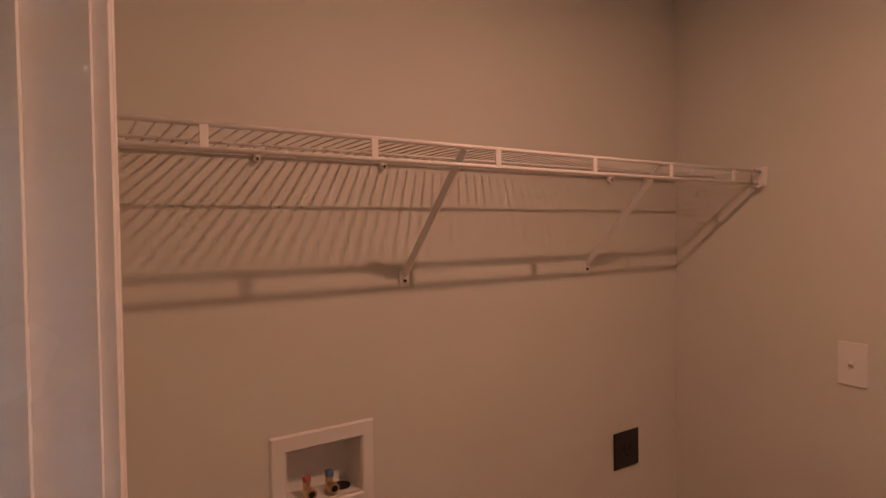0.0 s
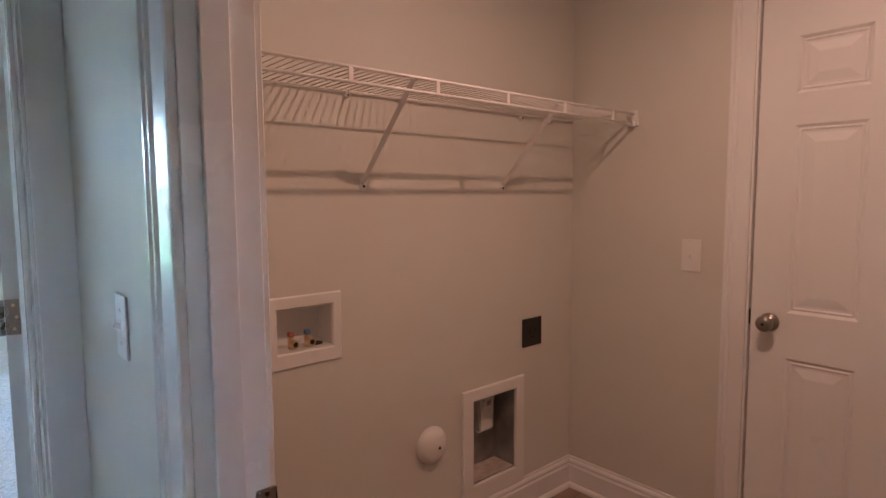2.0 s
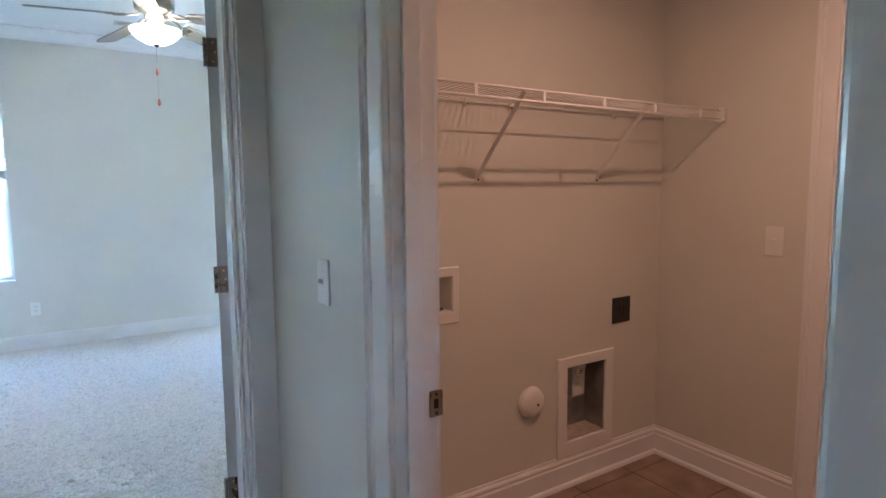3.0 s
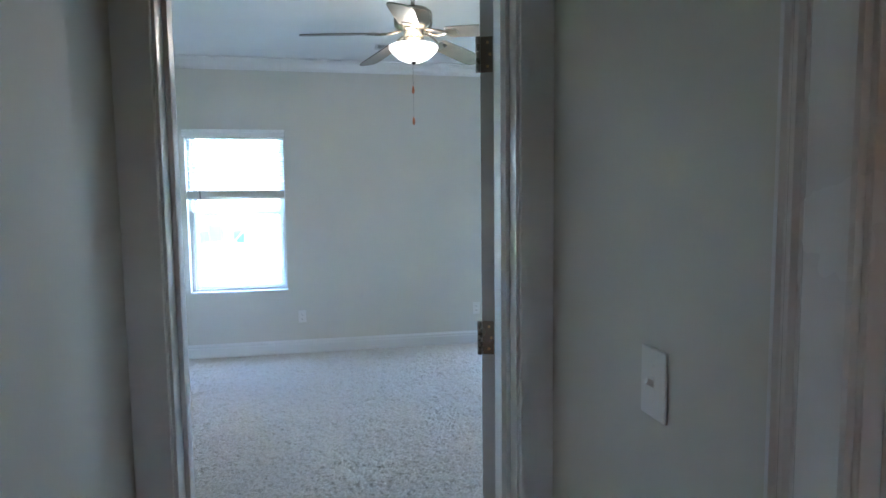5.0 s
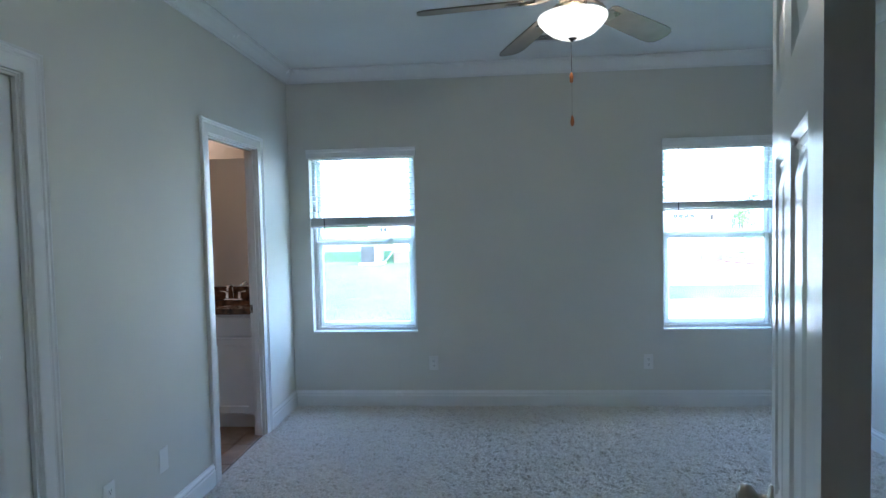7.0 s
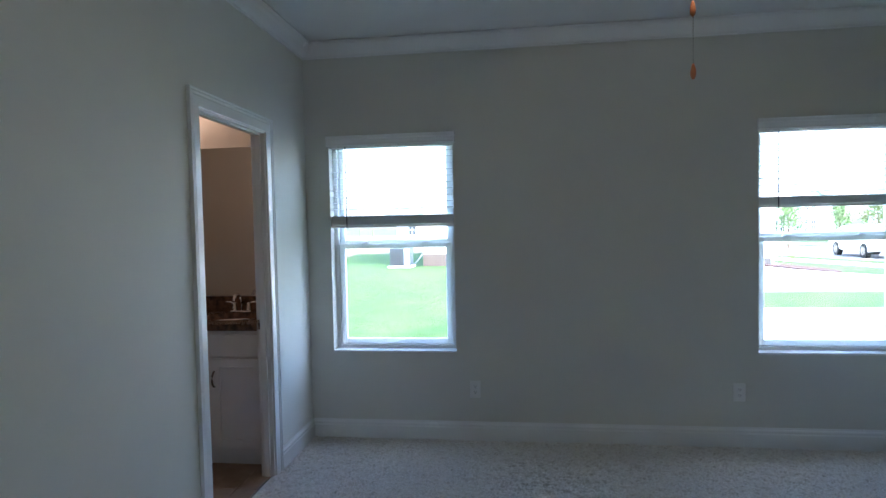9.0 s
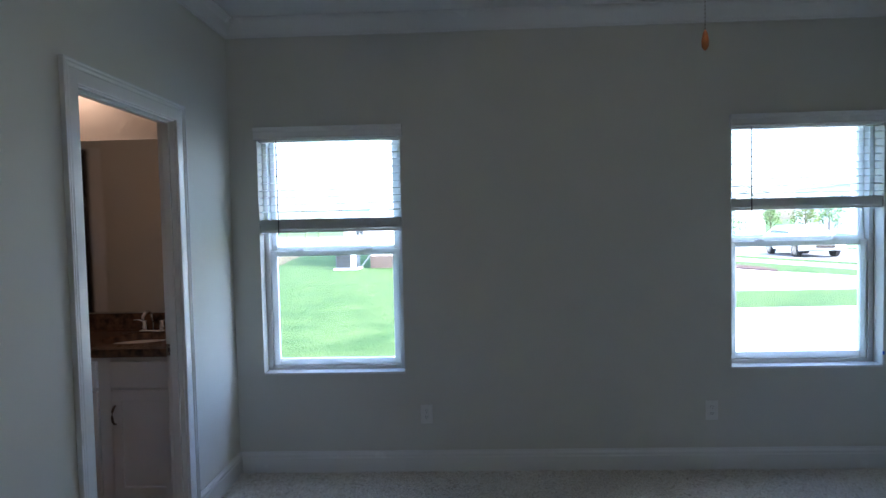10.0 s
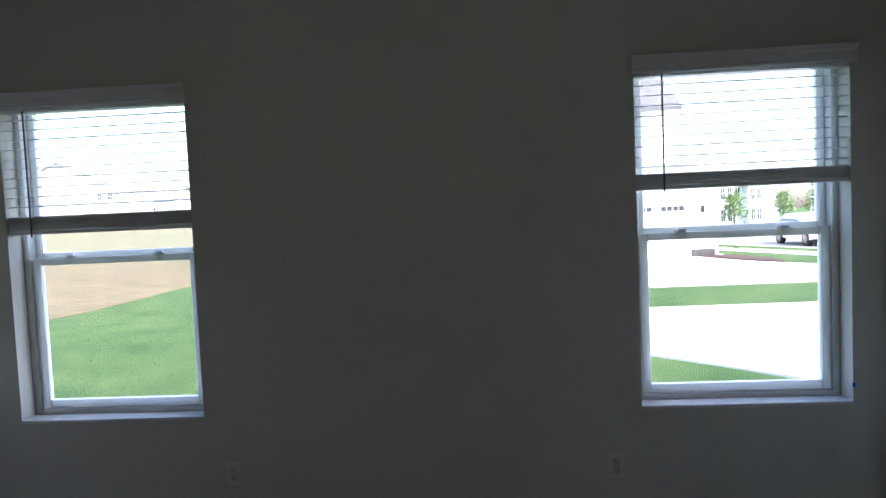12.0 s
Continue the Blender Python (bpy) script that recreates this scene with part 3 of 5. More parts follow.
# ---- windows and blinds ----
def window(name, x0, x1, label):
    yf = 4.318
    e = thing(name, (x0, yf, WZ0), label, "window")
    e["kind"] = "structure"

    def put(nm, bm, m, lab="", parent=None):
        ob = part(nm, bm, m, parent or e, lab)
        if parent is None:
            ob.matrix_parent_inverse = Matrix.Translation((-x0, -yf, -WZ0))
        return ob

    def ring(a, b, c, d, y0, y1, side, low, high):
        bm = bmesh.new()
        add_box(bm, a, y0, c, a + side, y1, d, 0.002)
        add_box(bm, b - side, y0, c, b, y1, d, 0.002)
        add_box(bm, a + side, y0 + 0.001, c, b - side, y1 - 0.001, c + low, 0.002)
        add_box(bm, a + side, y0 + 0.001, d - high, b - side, y1 - 0.001, d, 0.002)
        return bm

    put("window_frame", ring(x0, x1, WZ0, WZ1, yf, 4.395, 0.030, 0.026, 0.016), VINYL)
    put("window_sill", box(x0 + 0.001, BY1 - 0.004, WZ0 - 0.012, x1 - 0.001, yf, WZ0 + 0.003, 0.002), TRIM, "narrow white sill")
    mid = 1.365
    lower = put("lower_sash", ring(x0 + 0.031, x1 - 0.031, WZ0 + 0.027, mid, yf + 0.012, yf + 0.038, 0.040, 0.042, 0.034), VINYL)
    upper = put("upper_sash", ring(x0 + 0.031, x1 - 0.031, mid - 0.010, WZ1 - 0.017, yf + 0.042, yf + 0.068, 0.034, 0.034, 0.024), VINYL)
    for nm, z0, z1, y, par in (("lower_pane", WZ0 + 0.067, mid - 0.032, yf + 0.024, lower), ("upper_pane", mid + 0.022, WZ1 - 0.040, yf + 0.054, upper)):
        bm = bmesh.new()
        s = 0.069 if par is lower else 0.063
        bm.faces.new([bm.verts.new(p) for p in ((x0 + s, y, z0), (x1 - s, y, z0), (x1 - s, y, z1), (x0 + s, y, z1))])
        g = part(nm, bm, GLASS, par)
        g.visible_shadow = False
    w = x1 - x0
    for fx in (0.245, 0.745):
        bm = bmesh.new()
        cx = x0 + w * fx
        add_box(bm, cx - 0.026, yf + 0.014, mid, cx + 0.026, yf + 0.036, mid + 0.006, 0.002)
        add_box(bm, cx - 0.012, yf + 0.010, mid + 0.006, cx + 0.024, yf + 0.030, mid + 0.016, 0.004, 2)
        part("sash_lock", bm, VINYL, lower)
    return e


# Unseen window, added so daylight reaches the jambs and trim from behind.
def add_daylight_window():
    e = thing("daylight_window", (-0.42, -3.95, 1.49), "unseen small white window added to let daylight into the hall", "window")
    bm = bmesh.new()
    for b in ((-0.169, -0.03, 0.001, -0.144, 0.03, 0.239), (0.144, -0.03, 0.001, 0.169, 0.03, 0.239), (-0.144, -0.03, 0.001, 0.144, 0.03, 0.026), (-0.144, -0.03, 0.214, 0.144, 0.03, 0.239)):
        add_box(bm, *b, 0.002)
    part("window_frame", bm, VINYL, e)
    bm = bmesh.new()
    bm.faces.new([bm.verts.new(p) for p in ((-0.144, 0, 0.026), (0.144, 0, 0.026), (0.144, 0, 0.214), (-0.144, 0, 0.214))])
    part("pane", bm, GLASS, e).visible_shadow = False
    structure(e)


add_daylight_window()
window("window_1", *W1, "white vinyl single-hung window over the lawn")
window("window_2", *W2, "white vinyl single-hung window over the driveway")
structure(bpy.data.objects["window_1"]), structure(bpy.data.objects["window_2"])


def blind(x0, x1, stack0, stack1, label):
    """A two-inch slat blind, partly raised, with the slats that are left in a stack on its bottom rail."""
    y = 4.268
    e = thing("window_blind", (x0, y, WZ1), label, "blind", "blinds of the bedroom")
    inv = Matrix.Translation((-x0, -y, -WZ1))

    def put(nm, bm, m, lab=""):
        ob = part(nm, bm, m, e, lab)
        ob.matrix_parent_inverse = inv
        return ob

    bm = bmesh.new()
    rows = [(0.0, 0.0), (0.020, 0.0), (0.023, 0.010), (0.020, 0.016), (0.020, 0.044), (0.026, 0.052), (0.028, 0.066), (0.032, 0.072), (0.0, 0.072)]
    a, b = [], []
    for d, h in rows:
        a.append(bm.verts.new((x0 - 0.012, BY1 - 0.003 - d, 2.040 + h)))
        b.append(bm.verts.new((x1 + 0.016, BY1 - 0.003 - d, 2.040 + h)))
    for k in range(len(rows)):
        j = (k + 1) % len(rows)
        bm.faces.new((a[k], b[k], b[j], a[j]))
    bm.faces.new(a), bm.faces.new(b)
    put("valance", bm, TRIM, "moulded white valance")
    put("headrail", box(x0 + 0.006, y - 0.026, 2.030, x1 - 0.006, y + 0.026, 2.072, 0.002), VINYL)
    slat = bmesh.new()
    n = 6
    cross = [(-0.025 + 0.05 * k / n, 0.0022 * math.sin(math.pi * k / n)) for k in range(n + 1)]
    for sx in (x0 + 0.005, x1 - 0.005):
        for d, h in cross:
            slat.verts.new((sx, d, h))
        for d, h in reversed(cross):
            slat.verts.new((sx, d, h - 0.0028))
    slat.verts.ensure_lookup_table()
    k = 2 * (n + 1)
    for i in range(k):
        j = (i + 1) % k
        slat.faces.new((slat.verts[i], slat.verts[j], slat.verts[k + j], slat.verts[k + i]))
    slat.faces.new(slat.verts[:k]), slat.faces.new(slat.verts[k:])
    first = None
    zs = []
    z = 2.000
    while z > stack1 + 0.020:
        zs.append(z)
        z -= 0.0435
    loose = len(zs)
    zs += list(np.arange(stack0 + 0.022, stack1 - 0.002, 0.0046))
    for i, z in enumerate(zs):
        if first is None:
            first = put("slat", slat, SLAT)
            ob = first
        else:
            ob = new("slat", first.data)
            ob.parent, ob.matrix_parent_inverse = e, inv
        ob.matrix_basis = pose(0, y, z, (7.5 if i < loose else 0.0) + 1.2 * math.sin(i * 2.3), 0, 0)
    put("bottom_rail", box(x0 + 0.004, y - 0.026, stack0, x1 - 0.004, y + 0.026, stack0 + 0.018, 0.003), SLAT)
    w = x1 - x0
    for fx in (0.14, 0.5, 0.86):
        for dy in (-0.027, 0.027):
            put("ladder_cord", rod((x0 + w * fx, y + dy, stack0 + 0.01), (x0 + w * fx, y + dy, 2.035), 0.0007, 5), VINYL)
    put("wand", rod((x0 + 0.118, y - 0.034, stack0 - 0.012), (x0 + 0.118, y - 0.034, 2.035), 0.0038, 8), WAND, "smoky plastic tilt wand")
    return e


blind(*W1, 1.478, 1.564, "white slat blind, pulled part of the way up")
blind(*W2, 1.552, 1.622, "white slat blind, half raised, with a tilt wand")
tagged(mesh_ob("tape_scrap", box(W2[1] - 0.004, BY1 - 0.0030, 0.680, W2[1] + 0.008, BY1 - 0.001, 0.700, 0.0005), TAPE), "small scrap of blue masking tape on the wall", "tape")


# ---- ceiling fan ----
def ceiling_fan():
    cx, cy = -0.040, 2.130
    e = thing("ceiling_fan", (cx, cy, H), "five-blade ceiling fan with a lit frosted glass bowl", "ceiling fan")

    def put(nm, bm, m, lab="", smooth=True, parent=None):
        return part(nm, bm, m, parent or e, lab, smooth)

    z = lambda h: h - H
    put("canopy", lathe([(0.062, z(2.749)), (0.062, z(2.735)), (0.050, z(2.70)), (0.022, z(2.675))]), NICKEL)
    put("downrod", rod((0, 0, z(2.69)), (0, 0, z(2.56)), 0.0125, 16), NICKEL)
    put("motor_housing", lathe([(0.018, z(2.590)), (0.030, z(2.575)), (0.095, z(2.562)), (0.114, z(2.545)), (0.116, z(2.500)), (0.112, z(2.470)), (0.085, z(2.450)), (0.060, z(2.440)), (0.060, z(2.40))], 32), NICKEL, "satin nickel motor housing")
    put("light_fitter", lathe([(0.030, z(2.405)), (0.058, z(2.402)), (0.062, z(2.392)), (0.026, z(2.384)), (0.024, z(2.340)), (0.012, z(2.330))]), NICKEL)
    for k in range(3):
        t = 2 * math.pi * k / 3 + 0.4
        put("bowl_rod", sweep_tube([(0.050 * math.cos(t), 0.050 * math.sin(t), z(2.396)), (0.080 * math.cos(t), 0.080 * math.sin(t), z(2.376)), (0.118 * math.cos(t), 0.118 * math.sin(t), z(2.350)), (0.138 * math.cos(t), 0.138 * math.sin(t), z(2.345))], 0.0045, 8), BRASS)
    bowl = put("glass_bowl", lathe([(0.137, z(2.352)), (0.145, z(2.351)), (0.146, z(2.342)), (0.140, z(2.330)), (0.122, z(2.309)), (0.092, z(2.284)), (0.060, z(2.268)), (0.030, z(2.262)), (0.010, z(2.261)), (0.008, z(2.266)), (0.028, z(2.267)), (0.057, z(2.273)), (0.089, z(2.289)), (0.118, z(2.314)), (0.135, z(2.333)), (0.139, z(2.345))], 40), BOWL, "lit frosted glass bowl")
    bowl.visible_shadow = False
    put("finial", lathe([(0.004, z(2.276)), (0.018, z(2.268)), (0.020, z(2.262)), (0.012, z(2.255)), (0.005, z(2.247))], 16), DARKMETAL)
    for k in range(5):
        a = 90 - (7.8 + 42 + 72 * k)
        m = pose(0, 0, z(2.430), 0, 4.5, a)
        bm = bmesh.new()
        out = [(0.215, 0.050), (0.235, 0.060), (0.40, 0.066), (0.58, 0.070), (0.612, 0.068), (0.635, 0.061), (0.652, 0.047), (0.660, 0.026)]
        loop = [(x, w) for x, w in out] + [(x, -w) for x, w in reversed(out)]
        up = [bm.verts.new((x, y, 0.003)) for x, y in loop]
        dn = [bm.verts.new((x, y, -0.003)) for x, y in loop]
        bm.faces.new(up), bm.faces.new(dn)
        for i in range(len(loop)):
            j = (i + 1) % len(loop)
            bm.faces.new((up[i], up[j], dn[j], dn[i]))
        bmesh.ops.transform(bm, matrix=m @ pose(0, 0, 0, -12, 0, 0), verts=bm.verts[:])
        blade = part("blade", bm, BLADE, e)
        mm = m @ pose(0, 0, 0, -12, 0, 0)
        bm = box(0.205, -0.034, -0.008, 0.285, 0.034, -0.004, 0.002)
        bmesh.ops.transform(bm, matrix=mm, verts=bm.verts[:])
        iron = part("blade_iron", bm, NICKEL, e, "nickel blade bracket")
        for s in (-1, 1):
            pts = [(0.075, 0.012 * s, 0.012), (0.110, 0.030 * s, 0.004), (0.150, 0.034 * s, -0.002), (0.190, 0.022 * s, -0.004), (0.225, 0.006 * s, -0.005)]
            part("scroll", sweep_tube([mm @ Vector(p) for p in pts], 0.007, 8), NICKEL, iron, "", True)
    for x, y, z0, pz in ((0.004, 0.075, 2.37, 2.092), (0.006, 0.079, 2.37, 1.905)):
        bm = bmesh.new()
        n = int((z0 - pz - 0.03) / 0.009)
        for i in range(n):
            bmesh.ops.create_icosphere(bm, subdivisions=1, radius=0.0018, matrix=Matrix.Translation((x, y, z(z0) - i * 0.009)))
        add_rod(bm, (x, y, z(z0)), (x, y, z(pz + 0.03)), 0.0006, 5)
        c = part("pull_chain", bm, NICKEL, e)
        part("pull", lathe([(0.002, z(pz + 0.048)), (0.0055, z(pz + 0.040)), (0.0088, z(pz + 0.022)), (0.0080, z(pz + 0.008)), (0.003, z(pz))], 14, Matrix.Translation((x, y, 0))), PULL, c, "turned reddish wooden pull", True)
    return e


ceiling_fan()


def ceiling_vent():
    x0, x1, y0, y1 = -0.16, 0.14, 3.56, 3.72
    e = thing("ceiling_vent", (x0, y0, H), "white slotted ceiling register", "vent")
    inv = Matrix.Translation((-x0, -y0, -H))
    bm = bmesh.new()
    for a in ((x0, y0, x1, y0 + 0.02), (x0, y1 - 0.02, x1, y1), (x0, y0 + 0.02, x0 + 0.02, y1 - 0.02), (x1 - 0.02, y0 + 0.02, x1, y1 - 0.02)):
        add_box(bm, a[0], a[1], H - 0.008, a[2], a[3], H - 0.0005, 0.002)
    part("frame", bm, TRIM, e).matrix_parent_inverse = inv
    # Near-black sheet stands for the shade behind the slots.
    part("shade_sheet", box(x0 + 0.02, y0 + 0.02, H - 0.002, x1 - 0.02, y1 - 0.02, H - 0.0005), HOLE, e).matrix_parent_inverse = inv
    for k in range(8):
        y = y0 + 0.028 + k * 0.0145
        bm = box(x0 + 0.02, y, H - 0.008, x1 - 0.02, y + 0.0055, H - 0.0072)
        bmesh.ops.rotate(bm, verts=bm.verts[:], cent=(0, y, H - 0.007), matrix=Euler((radians(35), 0, 0)).to_matrix())
        part("slat", bm, TRIM, e).matrix_parent_inverse = inv


ceiling_vent()


# ---- laundry ----
def wire_shelf():
    e = thing("wire_shelf", (0.118, LY1, 1.69), "white coated wire shelf on braces along the laundry wall", "shelf")
    inv = Matrix.Translation((-0.118, -LY1, -1.69))

    def put(nm, bm, m=None, lab="", parent=None, smooth=True):
        ob = part(nm, bm, m or WIRE, parent or e, lab, smooth)
        if parent is None:
            ob.matrix_parent_inverse = inv
        return ob

    xa, xb, yf = 0.120, 1.915, -0.352
    put("front_rail", rod((xa, yf, 1.692), (xb, yf, 1.698), 0.0046, 10))
    put("lower_rail", rod((xa, yf, 1.654), (xb, yf, 1.660), 0.0046, 10))
    put("back_rail", rod((xa, LY1 - 0.012, 1.692), (xb, LY1 - 0.012, 1.698), 0.0032, 10))
    put("middle_rail", rod((xa, -0.20, 1.688), (xb, -0.20, 1.694), 0.0030, 10))
    for x in (0.27, 0.566, 0.858, 1.157, 1.456, 1.762):
        dz = (x - xa) * 0.0033
        put("post", box(x - 0.007, yf - 0.0045, 1.655 + dz, x + 0.007, yf + 0.0005, 1.692 + dz, 0.001), smooth=False)
    wire = None
    n = int((xb - xa) / 0.0254)
    for i in range(n):
        if wire is None:
            bm = bmesh.new()
            add_rod(bm, (0, LY1 - 0.004, 1.6950), (0, yf + 0.004, 1.6965), 0.0020, 6)
            wire = put("wire", bm)
            ob = wire
        else:
            ob = new("wire", wire.data)
            ob.parent, ob.matrix_parent_inverse = e, inv
        ob.matrix_basis = pose(xa + 0.012 + i * 0.0254, 0, 0.0033 * i * 0.0254)
    for x, xt in ((0.799, 0.778), (1.462, 1.425)):
        bm = bmesh.new()
        a, b = Vector((x, LY1 - 0.006, 1.415)), Vector((xt, yf + 0.006, 1.692))
        add_rod(bm, a, b, 0.0105, 4)
        br = put("brace", bm, None, "flat white diagonal brace", smooth=False)
        part("foot", box(x - 0.013, LY1 - 0.006, 1.382, x + 0.013, LY1 - 0.0005, 1.424, 0.002), WIRE, br)
        part("screw", rod((x, LY1 - 0.005, 1.398), (x, LY1 - 0.009, 1.398), 0.0045, 10), DARKMETAL, br)
    for x in (0.434, 0.74, 0.956, 1.564, 1.75):
        c = put("wall_clip", box(x - 0.007, LY1 - 0.018, 1.676, x + 0.007, LY1 - 0.0005, 1.704, 0.003), PLASTIC, smooth=False)
        part("screw", rod((x, LY1 - 0.016, 1.682), (x, LY1 - 0.0195, 1.682), 0.0035, 8), DARKMETAL, c)
    b = put("end_bracket", box(LX1 - 0.012, yf - 0.018, 1.652, LX1 - 0.0005, yf + 0.030, 1.714, 0.003), PLASTIC, "white plastic end bracket", smooth=False)
    part("hook", box(LX1 - 0.030, yf - 0.010, 1.648, LX1 - 0.010, yf + 0.010, 1.668, 0.003), PLASTIC, b)
    part("screw", rod((LX1 - 0.011, yf + 0.018, 1.706), (LX1 - 0.0145, yf + 0.018, 1.706), 0.003, 8), DARKMETAL, b)


wire_shelf()


def recess_box(name, at, outer, inner, depth, frame_d, label, category, liner, liner_label):
    """A flanged box let into the wall at LY1: outer and inner are (x0, x1, z0, z1)."""
    e = thing(name, at, label, category)
    inv = Matrix.Translation(-Vector(at))
    o, i = outer, inner
    bm = bmesh.new()
    ya, yb = LY1 - frame_d, LY1 - 0.0005
    steps = [(o, yb), (o, ya + 0.004), ((o[0] + 0.004, o[1] - 0.004, o[2] + 0.004, o[3] - 0.004), ya), ((i[0] - 0.004, i[1] + 0.004, i[2] - 0.004, i[3] + 0.004), ya), (i, ya + 0.004), (i, yb)]
    loops = [[bm.verts.new(p) for p in ((r[0], y, r[2]), (r[1], y, r[2]), (r[1], y, r[3]), (r[0], y, r[3]))] for r, y in steps]
    for p, q in zip(loops, loops[1:]):
        for k in range(4):
            bm.faces.new((p[k], p[(k + 1) % 4], q[(k + 1) % 4], q[k]))
    part("flange", bm, PLASTIC, e, "white moulded flange").matrix_parent_inverse = inv
    bm = bmesh.new()
    g = 0.0015
    x0, x1, z0, z1 = i[0] + g, i[1] - g, i[2] + g, i[3] - g
    y0, y1 = LY1 - 0.001, LY1 + depth
    t = 0.0012
    for b in ((x0, y0, z0, x0 + t, y1, z1), (x1 - t, y0, z0, x1, y1, z1), (x0 + t, y0, z1 - t, x1 - t, y1, z1), (x0 + t, y0, z0, x1 - t, y1, z0 + t), (x0 + t, y1 - t, z0 + t, x1 - t, y1, z1 - t)):
        add_box(bm, *b)
    part("liner", bm, liner, e, liner_label).matrix_parent_inverse = inv
    return e, inv


def washer_box():
    e, inv = recess_box("washer_outlet_box", (0.58, LY1, 0.95), (0.451, 0.706, 0.845, 1.066), (0.487, 0.674, 0.893, 1.027), 0.085, 0.007, "white washing machine outlet box with two brass valves", "outlet box", PLASTIC, "white plastic recess")
    for x, m in ((0.548, RED), (0.604, BLUE)):
        y = LY1 + 0.035
        bm = bmesh.new()
        add_rod(bm, (x, y, 0.894), (x, y, 0.935), 0.0095, 14)
        add_rod(bm, (x, y, 0.914), (x, y - 0.022, 0.914), 0.0105, 6)
        add_rod(bm, (x, y - 0.020, 0.914), (x, y - 0.034, 0.914), 0.0125, 16)
        v = part("valve", bm, BRASS, e, "brass hose valve")
        v.matrix_parent_inverse = inv
        part("handle", box(x - 0.009, y - 0.011, 0.932, x + 0.009, y + 0.009, 0.948, 0.004, 2), m, v, "coloured quarter-turn handle")
        part("port", rod((x, y - 0.034, 0.914), (x, y - 0.0345, 0.914), 0.008, 14), HOLE, v)
    part("drain_knockout", rod((0.640, LY1 + 0.045, 0.8946), (0.640, LY1 + 0.045, 0.899), 0.022, 20), BLACKP, e, "dark drain plug").matrix_parent_inverse = inv


washer_box()


def dryer_box():
    e, inv = recess_box("dryer_vent_box", (1.42, LY1, 0.37), (1.236, 1.598, 0.136, 0.604), (1.295, 1.543, 0.210, 0.555), 0.118, 0.012, "recessed steel dryer vent box with a white flange", "vent box", GALV, "galvanised steel recess")
    part("dusty_floor", box(1.298, LY1 + 0.002, 0.2132, 1.540, LY1 + 0.115, 0.2150), DUST, e, "dust on the box floor").matrix_parent_inverse = inv
    bm = box(1.405, LY1 + 0.072, 0.372, 1.492, LY1 + 0.114, 0.545, 0.010, 3)
    rng = random.Random(4)
    for v in bm.verts:
        v.co += Vector((rng.uniform(-0.004, 0.004), rng.uniform(-0.006, 0.003), rng.uniform(-0.004, 0.004)))
    bag = part("parts_bag", bm, FILM, e, "cloudy plastic bag with a paper tag")
    bag.matrix_parent_inverse = inv
    bm = box(-0.032, -0.001, -0.026, 0.032, 0.0, 0.026)
    tag = part("tag", bm, PAPER, bag)
    tag.matrix_basis = pose(1.452, LY1 + 0.062, 0.497, 8, 10, 8)
    for k, (x, w, z, h) in enumerate(((0.0, 0.016, 0.010, 0.003), (-0.006, 0.006, 0.0, 0.008), (0.008, 0.005, 0.0, 0.008), (0.0, 0.018, -0.011, 0.003))):
        bm = box(x - w, -0.0022, z - h / 2, x + w, -0.0012, z + h / 2)
        ob = part("print_bar", bm, INK, bag)
        ob.matrix_basis = tag.matrix_basis.copy()


dryer_box()


def range_plate():
    bm = box(1.589, LY1 - 0.006, 0.719, 1.713, LY1 - 0.0005, 0.842, 0.002, 2)
    ob = tagged(mesh_ob("dryer_outlet", bm, BLACKP), "square black dryer outlet on the laundry wall", "outlet")
    bm = bmesh.new()
    for x, z, a, b in ((1.636, 0.785, 0.003, 0.012), (1.666, 0.785, 0.003, 0.012), (1.651, 0.760, 0.009, 0.003)):
        add_box(bm, x - a, LY1 - 0.0068, z - b, x + a, LY1 - 0.0058, z + b)
    part("slots", bm, HOLE, ob)
    part("screw", rod((1.651, LY1 - 0.0055, 0.807), (1.651, LY1 - 0.0072, 0.807), 0.004, 10), DARKMETAL, ob)


range_plate()


def wall_cap():
    m = pose(1.079, LY1 - 0.0005, 0.443, 90)
    ob = tagged(mesh_ob("pipe_cap", lathe([(0.069, 0.0), (0.070, 0.006), (0.064, 0.020), (0.050, 0.031), (0.030, 0.037), (0.006, 0.038)], 32, m), PLASTIC, smooth=True), "round white plastic cap over a pipe stub", "cap")
    part("screw_hole", lathe([(0.006, 0.0385), (0.006, 0.0395), (0.001, 0.0397)], 12, m @ Matrix.Translation((0.012, -0.004, 0))), HOLE, ob)


wall_cap()


def ceiling_light():
    e = thing("ceiling_light", (0.948, -1.110, LH), "round flush ceiling light, switched on", "ceiling light")
    part("base", lathe([(0.15, -0.001), (0.15, -0.018), (0.13, -0.026)], 32), NICKEL, e, "", True)
    s = part("shade", lathe([(0.128, -0.026), (0.138, -0.034), (0.135, -0.048), (0.10, -0.075), (0.04, -0.09), (0.005, -0.092)], 32), SHADE, e, "lit frosted glass shade", True)


ceiling_light()


